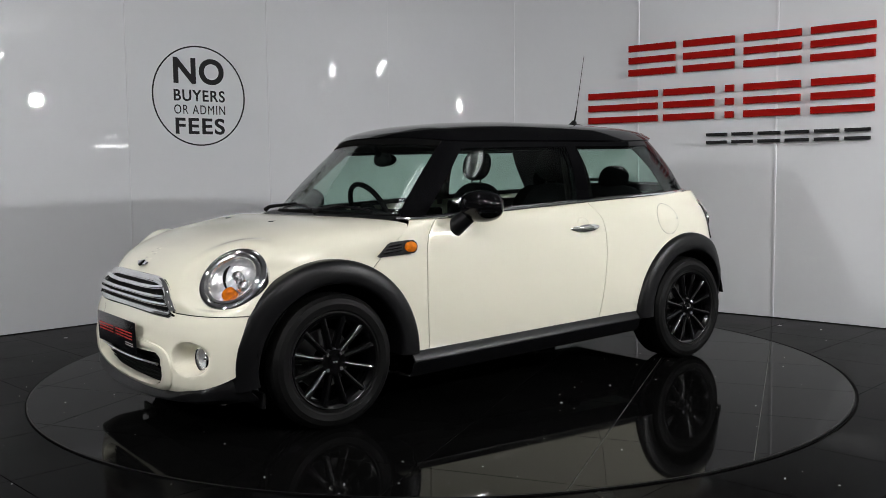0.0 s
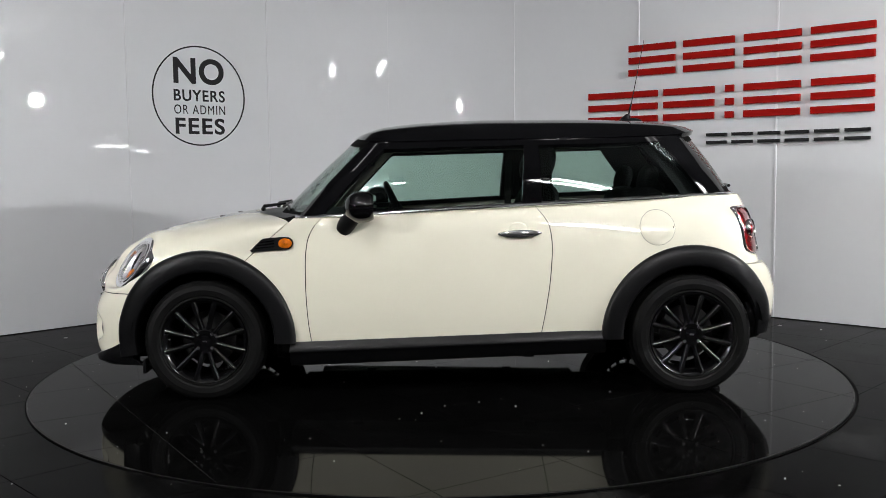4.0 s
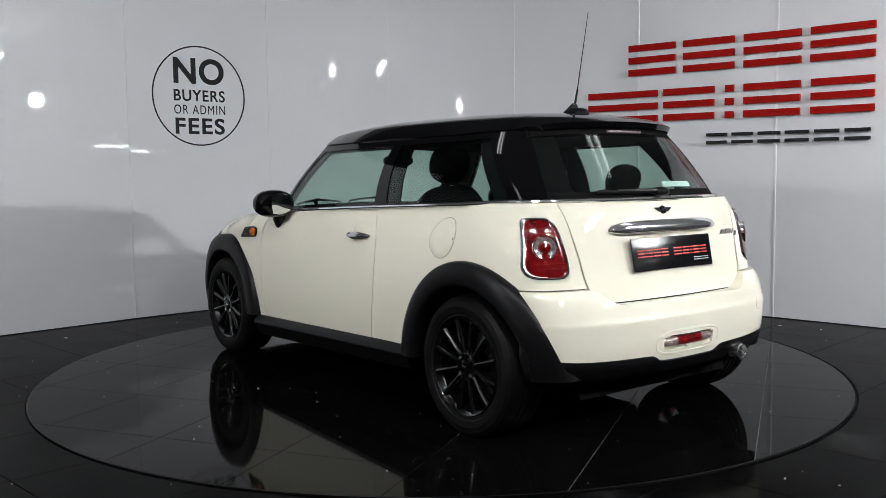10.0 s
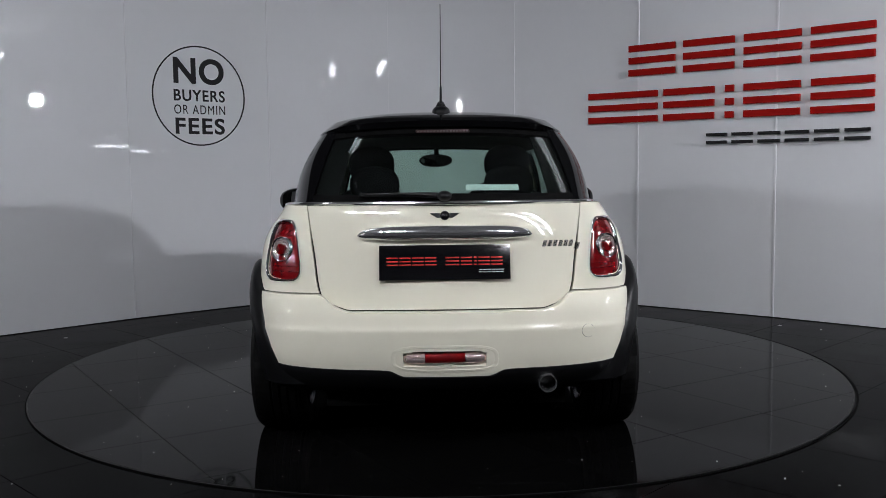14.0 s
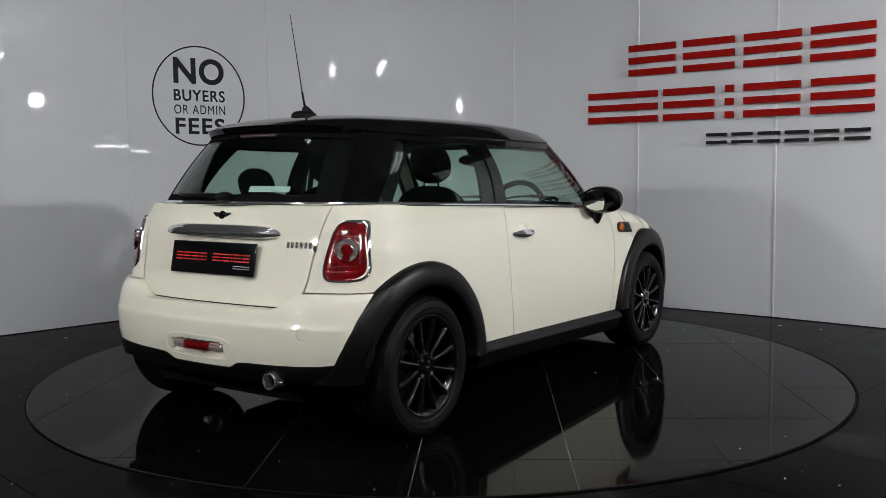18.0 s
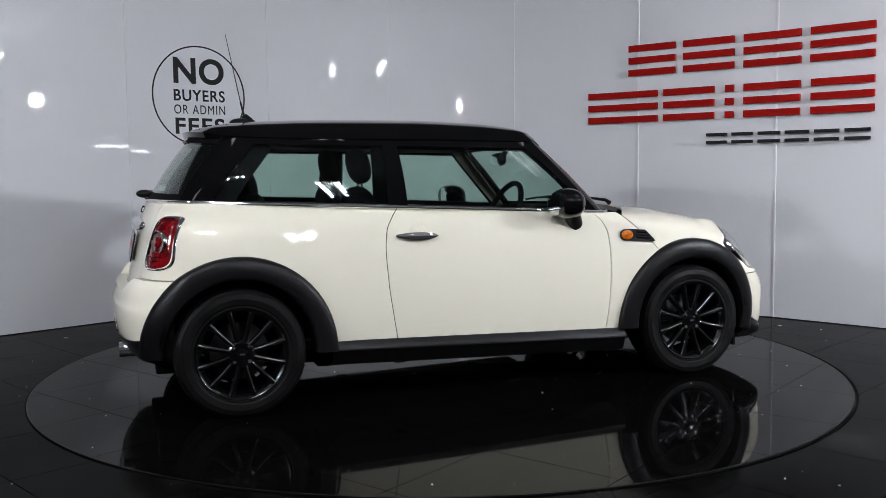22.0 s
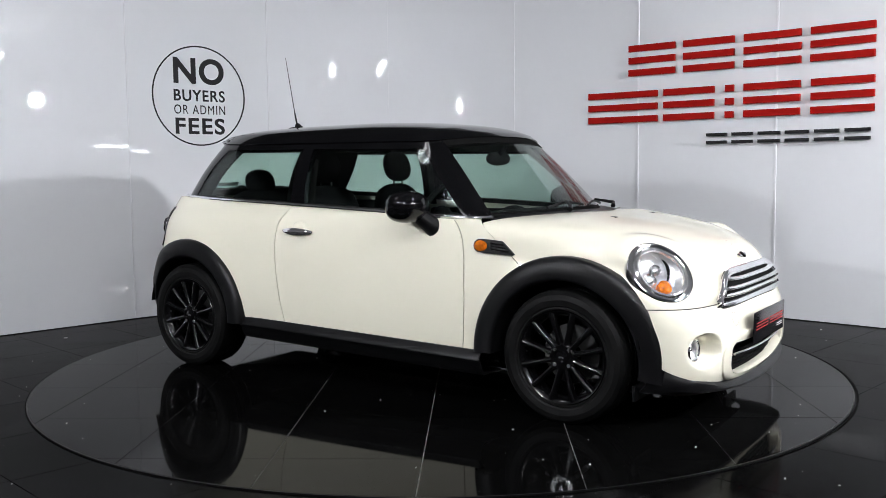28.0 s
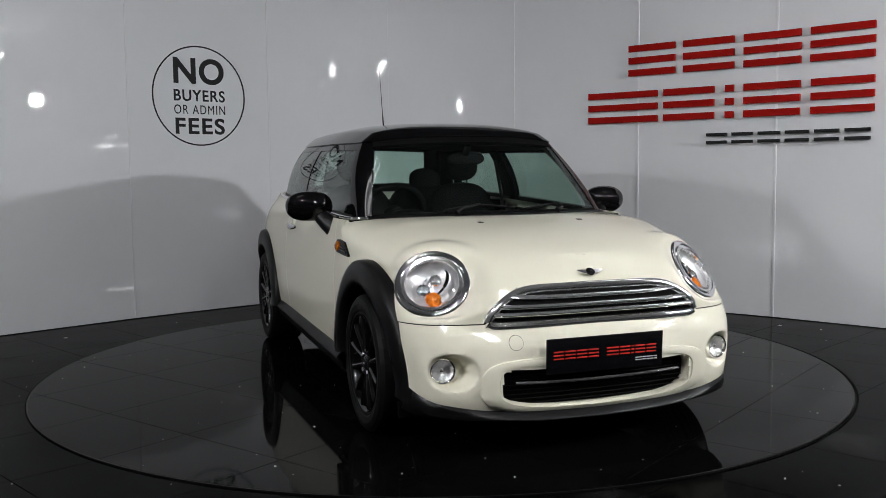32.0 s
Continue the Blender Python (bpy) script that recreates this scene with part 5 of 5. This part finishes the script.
# ---- flank details ----
for s in (1, -1):
    def fl(geo):
        return geo if s > 0 else mirrored(geo)
    d = doors[0] if s > 0 else doors[1]
    hy = float(side_y(-0.39, 0.83))
    bar = [(x, float(side_y(x, 0.828)) + 0.018 * math.sin(math.pi * k / 16) ** 0.6 + 0.003, 0.829 - 0.004 * (k / 16)) for k, x in enumerate(np.linspace(-0.502, -0.284, 17))]
    h = part("door_handle", fl(tube(bar, [0.005 + 0.015 * math.sin(math.pi * k / 16) ** 0.7 for k in range(17)], 10, False, 0.55)), BRIGHT, d, "chrome door handle")
    part("inset", fl(tube([(p[0], p[1] + 0.006, p[2]) for p in bar[3:-3]], 0.0022, 6)), GLOSS, h)
    V, F = ball((-0.385, hy - 0.012, 0.838), (0.055, 0.016, 0.045))
    part("handle_cup", fl((V, F)), PAINT, d)
    # side scuttle with its repeater
    pts = [(0.744, 0.793), (0.750, 0.812), (0.766, 0.823), (0.80, 0.825), (0.895, 0.818), (0.905, 0.812), (0.963, 0.757), (0.955, 0.752), (0.79, 0.761), (0.766, 0.763), (0.750, 0.775)]
    V = [(x, float(side_y(x, z)) + dy, z) for dy in (-0.004, 0.010) for x, z in pts]
    n = len(pts)
    F = [tuple(range(n)), tuple(reversed(range(n, 2 * n)))] + [((i + 1) % n, i, n + i, n + (i + 1) % n) for i in range(n)]
    sc = part("side_scuttle", fl((V, F)), SATIN, car, "black side scuttle with amber repeater")
    for k in range(3):
        za, zb_ = 0.808 - 0.014 * k, 0.806 - 0.015 * k
        part("fin", fl(tube([(0.84, float(side_y(0.84, za)) + 0.012, za), (0.908 + 0.014 * k, float(side_y(0.92, zb_ - 0.01)) + 0.012, zb_ - 0.006)], 0.003, 6)), GLOSS, sc)
    m = set_disc((0.785, float(side_y(0.785, 0.793)) + 0.008, 0.793), (0, 1, 0.08), (1, 0, 0))
    V, F = lathe([(0.026, -0.004), (0.025, 0.006), (0.016, 0.013), (0.001, 0.016)], 28, False)
    part("repeater", fl(([m @ Matrix.Diagonal((1.35, 1, 1, 1)) @ Vector(p) for p in V], F)), AMBER, sc, "oval amber repeater")
    # door mirror
    foot = tube([(0.494, 0.752, 0.852), (0.491, 0.768, 0.862), (0.474, 0.790, 0.890), (0.424, 0.832, 0.940)], [0.034, 0.047, 0.046, 0.037], 18, False, 0.95)
    mr = part("door_mirror", fl(foot), SATIN, car, "gloss black door mirror")
    head_m = Matrix.Rotation(radians(8), 3, "Z")
    V, F = ball((0.398, 0.868, 0.972), (0.086, 0.122, 0.078), 2.3, 32, 22, head_m)
    V = [(max(p[0], 0.334), p[1], p[2]) for p in V]
    part("housing", fl((V, F)), GLOSS, mr)
    m = set_disc((0.333, 0.868, 0.972), (-1, 0.06, 0), (0, 1, 0))
    V, F = lathe([(0.001, 0.002), (0.058, 0.001), (0.060, -0.004)], 36, False)
    part("glass", fl(([m @ Matrix.Diagonal((1.5, 1, 1, 1)) @ Vector(p) for p in V], F)), MIRROR, mr, "oval mirror glass")
    # washer jet and bonnet stay
    part("washer_jet", fl(rbox((1.212, 0.254, 0.905), (0.034, 0.026, 0.015), 0.005)), SATIN, bonnet)

# fuel flap on the car's left flank
FC = (-1.09, 0.849)
V, F = [], []
for r, dy in ((0.088, -0.006), (0.088, 0.0012), (0.086, 0.0022), (0.05, 0.0026), (0.002, 0.0026)):
    for k in range(48):
        a = 2 * math.pi * k / 48
        x, z = FC[0] + r * math.cos(a), FC[1] + r * math.sin(a)
        V.append((x, float(side_y(x, z)) + dy, z))
part("fuel_flap", (V, quads(5, 48, False, True)), PAINT, car, "round cream fuel flap", 60)
V = []
for r, dy in ((0.0894, 0.0006), (0.088, 0.0006)):
    for k in range(48):
        a = 2 * math.pi * k / 48
        x, z = FC[0] + r * math.cos(a), FC[1] + r * math.sin(a)
        V.append((x, float(side_y(x, z)) + dy, z))
part("flap_gap", (V, quads(2, 48, False, True)), MATT, car)
part("flap_catch", rbox((FC[0] - 0.080, float(side_y(FC[0] - 0.08, FC[1])) + 0.002, FC[1]), (0.005, 0.003, 0.009), 0.001), TRIM, car)

# towing eye cover on the front bumper
V = []
for r, dx in ((0.030, 0.0005), (0.0285, 0.0008)):
    for k in range(36):
        a = 2 * math.pi * k / 36
        y, z = -0.372 + r * math.cos(a), 0.470 + r * math.sin(a)
        V.append((nose_x(y, z) + dx, y, z))
part("tow_cover_gap", (V, [tuple(reversed(q)) for q in quads(2, 36, False, True)]), TRIM, car)

V = []
for r, dx in ((0.0275, 0.0006), (0.026, 0.0009)):
    for k in range(36):
        a = 2 * math.pi * k / 36
        y, z = -0.57 + r * math.cos(a), 0.50 + r * math.sin(a)
        V.append((bump_x(y, z) - dx, y, z))
part("tow_cover_gap", (V, quads(2, 36, False, True)), TRIM, car)

# scuttle panel and wipers
nu = 41
P = np.zeros((nu, 3, 3))
for i in range(nu):
    y = 0.655 * (2 * i / (nu - 1) - 1)
    q = abs(y) / 0.72
    xr = 1.07 - 0.325 * q ** 1.7
    zz = 0.926 - 0.012 * q ** 2
    for j in range(3):
        P[i, j] = (xr + 0.012 - (0.20 - 0.06 * q) * j / 2, y, zz + (0.004 if j else -0.004) - 0.006 * j + (0.014 if j == 1 else 0.0))
part("cowl_panel", shell(P, 0.012, away=(0.9, 0, 0.5)), SATIN, car, "black plastic cowl below the windscreen")
for y0, u1, u0 in ((-0.28, 0.2, -0.9), (0.26, 1.52, 0.4)):
    a = Vector((0.985, y0, 0.945))
    blade = [Vector(house(u0 + (u1 - u0) * k / 8, 0.045 + 0.05 * math.sin(k / 8 * 3.0))) + Vector((0.012, 0, 0.010)) for k in range(9)]
    w = part("wiper", tube([a, Vector((0.975, y0 + 0.03, 0.962)), blade[4] + Vector((0.008, 0, 0.008))], [0.014, 0.010, 0.006], 8), SATIN, car, "black windscreen wiper")
    part("blade", tube(blade, 0.007, 6), SATIN, w)

# ---- cabin ----
part("cabin_floor", merge(rbox((-0.35, 0, 0.30), (2.3, 1.36, 0.06), 0.01), rbox((-1.35, 0, 0.62), (0.5, 1.1, 0.5), 0.05)), TRIM, car)
sides_of("door_card", rbox((0.02, 0.725, 0.62), (1.15, 0.05, 0.56), 0.02), TRIM, car)
sides_of("side_lining", rbox((-0.98, 0.67, 0.66), (0.80, 0.05, 0.58), 0.02), TRIM, car)
V, F = ball((0.66, 0, 0.80), (0.30, 0.66, 0.135), 3.2, 40, 20)
part("dashboard", merge((V, F), ball((0.50, -0.36, 0.905), (0.07, 0.10, 0.045)), ball((0.50, 0.0, 0.90), (0.06, 0.13, 0.05))), TRIM, car, "dark dashboard")
sw = part("steering_wheel", tube([Vector((0.25, -0.37, 0.905)) + Vector((-0.07 * 0 + 0.42 * 0.185 * math.sin(a), 0.185 * math.cos(a), 0.185 * 0.9 * math.sin(a))) for a in np.linspace(0, 2 * math.pi, 41)[:-1]], 0.016, 10, True), TRIM, car, "dark steering wheel")
part("boss", ball((0.27, -0.37, 0.905), (0.05, 0.06, 0.055)), TRIM, sw)
for dy in (-1, 1):
    part("spoke", tube([(0.27, -0.37, 0.905), (0.25, -0.37 + dy * 0.18, 0.905)], 0.014, 8), TRIM, sw)
part("column", tube([(0.28, -0.37, 0.90), (0.48, -0.37, 0.82)], 0.035, 10), TRIM, sw)
for s in (1, -1):
    m = Matrix.Rotation(radians(-14), 3, "Y")
    seat = part("front_seat", ball((-0.29, 0.355 * s, 0.53), (0.27, 0.25, 0.10), 3.5), FABRIC, car, "black cloth front seat")
    part("backrest", ball((-0.53, 0.355 * s, 0.79), (0.085, 0.235, 0.285), 2.8, 32, 20, m), FABRIC, seat)
    part("headrest", ball((-0.575, 0.355 * s, 1.180), (0.056, 0.120, 0.100), 2.4, 28, 18, m), FABRIC, seat)
    for dy in (-0.045, 0.045):
        part("post", tube([(-0.562, 0.355 * s + dy, 1.03), (-0.575, 0.355 * s + dy, 1.14)], 0.006, 8), CHROME, seat)
    rear = part("rear_seat", ball((-0.88, 0.31 * s, 0.58), (0.22, 0.28, 0.10), 3.5), FABRIC, car, "black cloth rear seat")
    part("backrest", ball((-1.10, 0.31 * s, 0.80), (0.08, 0.28, 0.25), 3.5, 28, 18, m), FABRIC, rear)
    part("headrest", ball((-1.155, 0.31 * s, 1.085), (0.048, 0.115, 0.085), 2.4, 28, 16, m), FABRIC, rear)
    part("seat_belt", shell(np.array([[((-0.462 + dx), (0.560 + 0.014 * k) * s, 1.215 - 0.072 * k) for dx in (-0.022, 0.022)] for k in range(5)]), 0.002), BELTGREY, car, "grey webbing seat belt")
rv = part("interior_mirror", ball((0.400, 0.005, 1.212), (0.022, 0.105, 0.040), 2.2, 28, 16, Matrix.Rotation(radians(-8), 3, "Z")), TRIM, car, "dark oval rear-view mirror")
part("stem", tube([(0.415, 0, 1.235), (0.455, 0, 1.285)], 0.016, 10), TRIM, rv)
m = set_disc((0.379, 0.003, 1.212), (-1, -0.14, 0), (0, 1, 0))
V, F = lathe([(0.001, 0.001), (0.036, 0.0), (0.037, -0.004)], 30, False)
part("glass", ([m @ Matrix.Diagonal((2.6, 1, 1, 1)) @ Vector(p) for p in V], F), MIRROR, rv)
part("parcel_shelf", rbox((-1.36, 0, 0.93), (0.36, 1.08, 0.02), 0.006), TRIM, car)


def motions():
    """The table turns at a steady rate and carries the car."""
    walk(table, [(t, pose(0, 0, 0, 0, 0, heading(t))) for t in range(33)])
    walk(car, [(t, Matrix.Rotation(radians(heading(t)), 4, "Z") @ pose(0, 0.006, 0)) for t in range(33)])


motions()
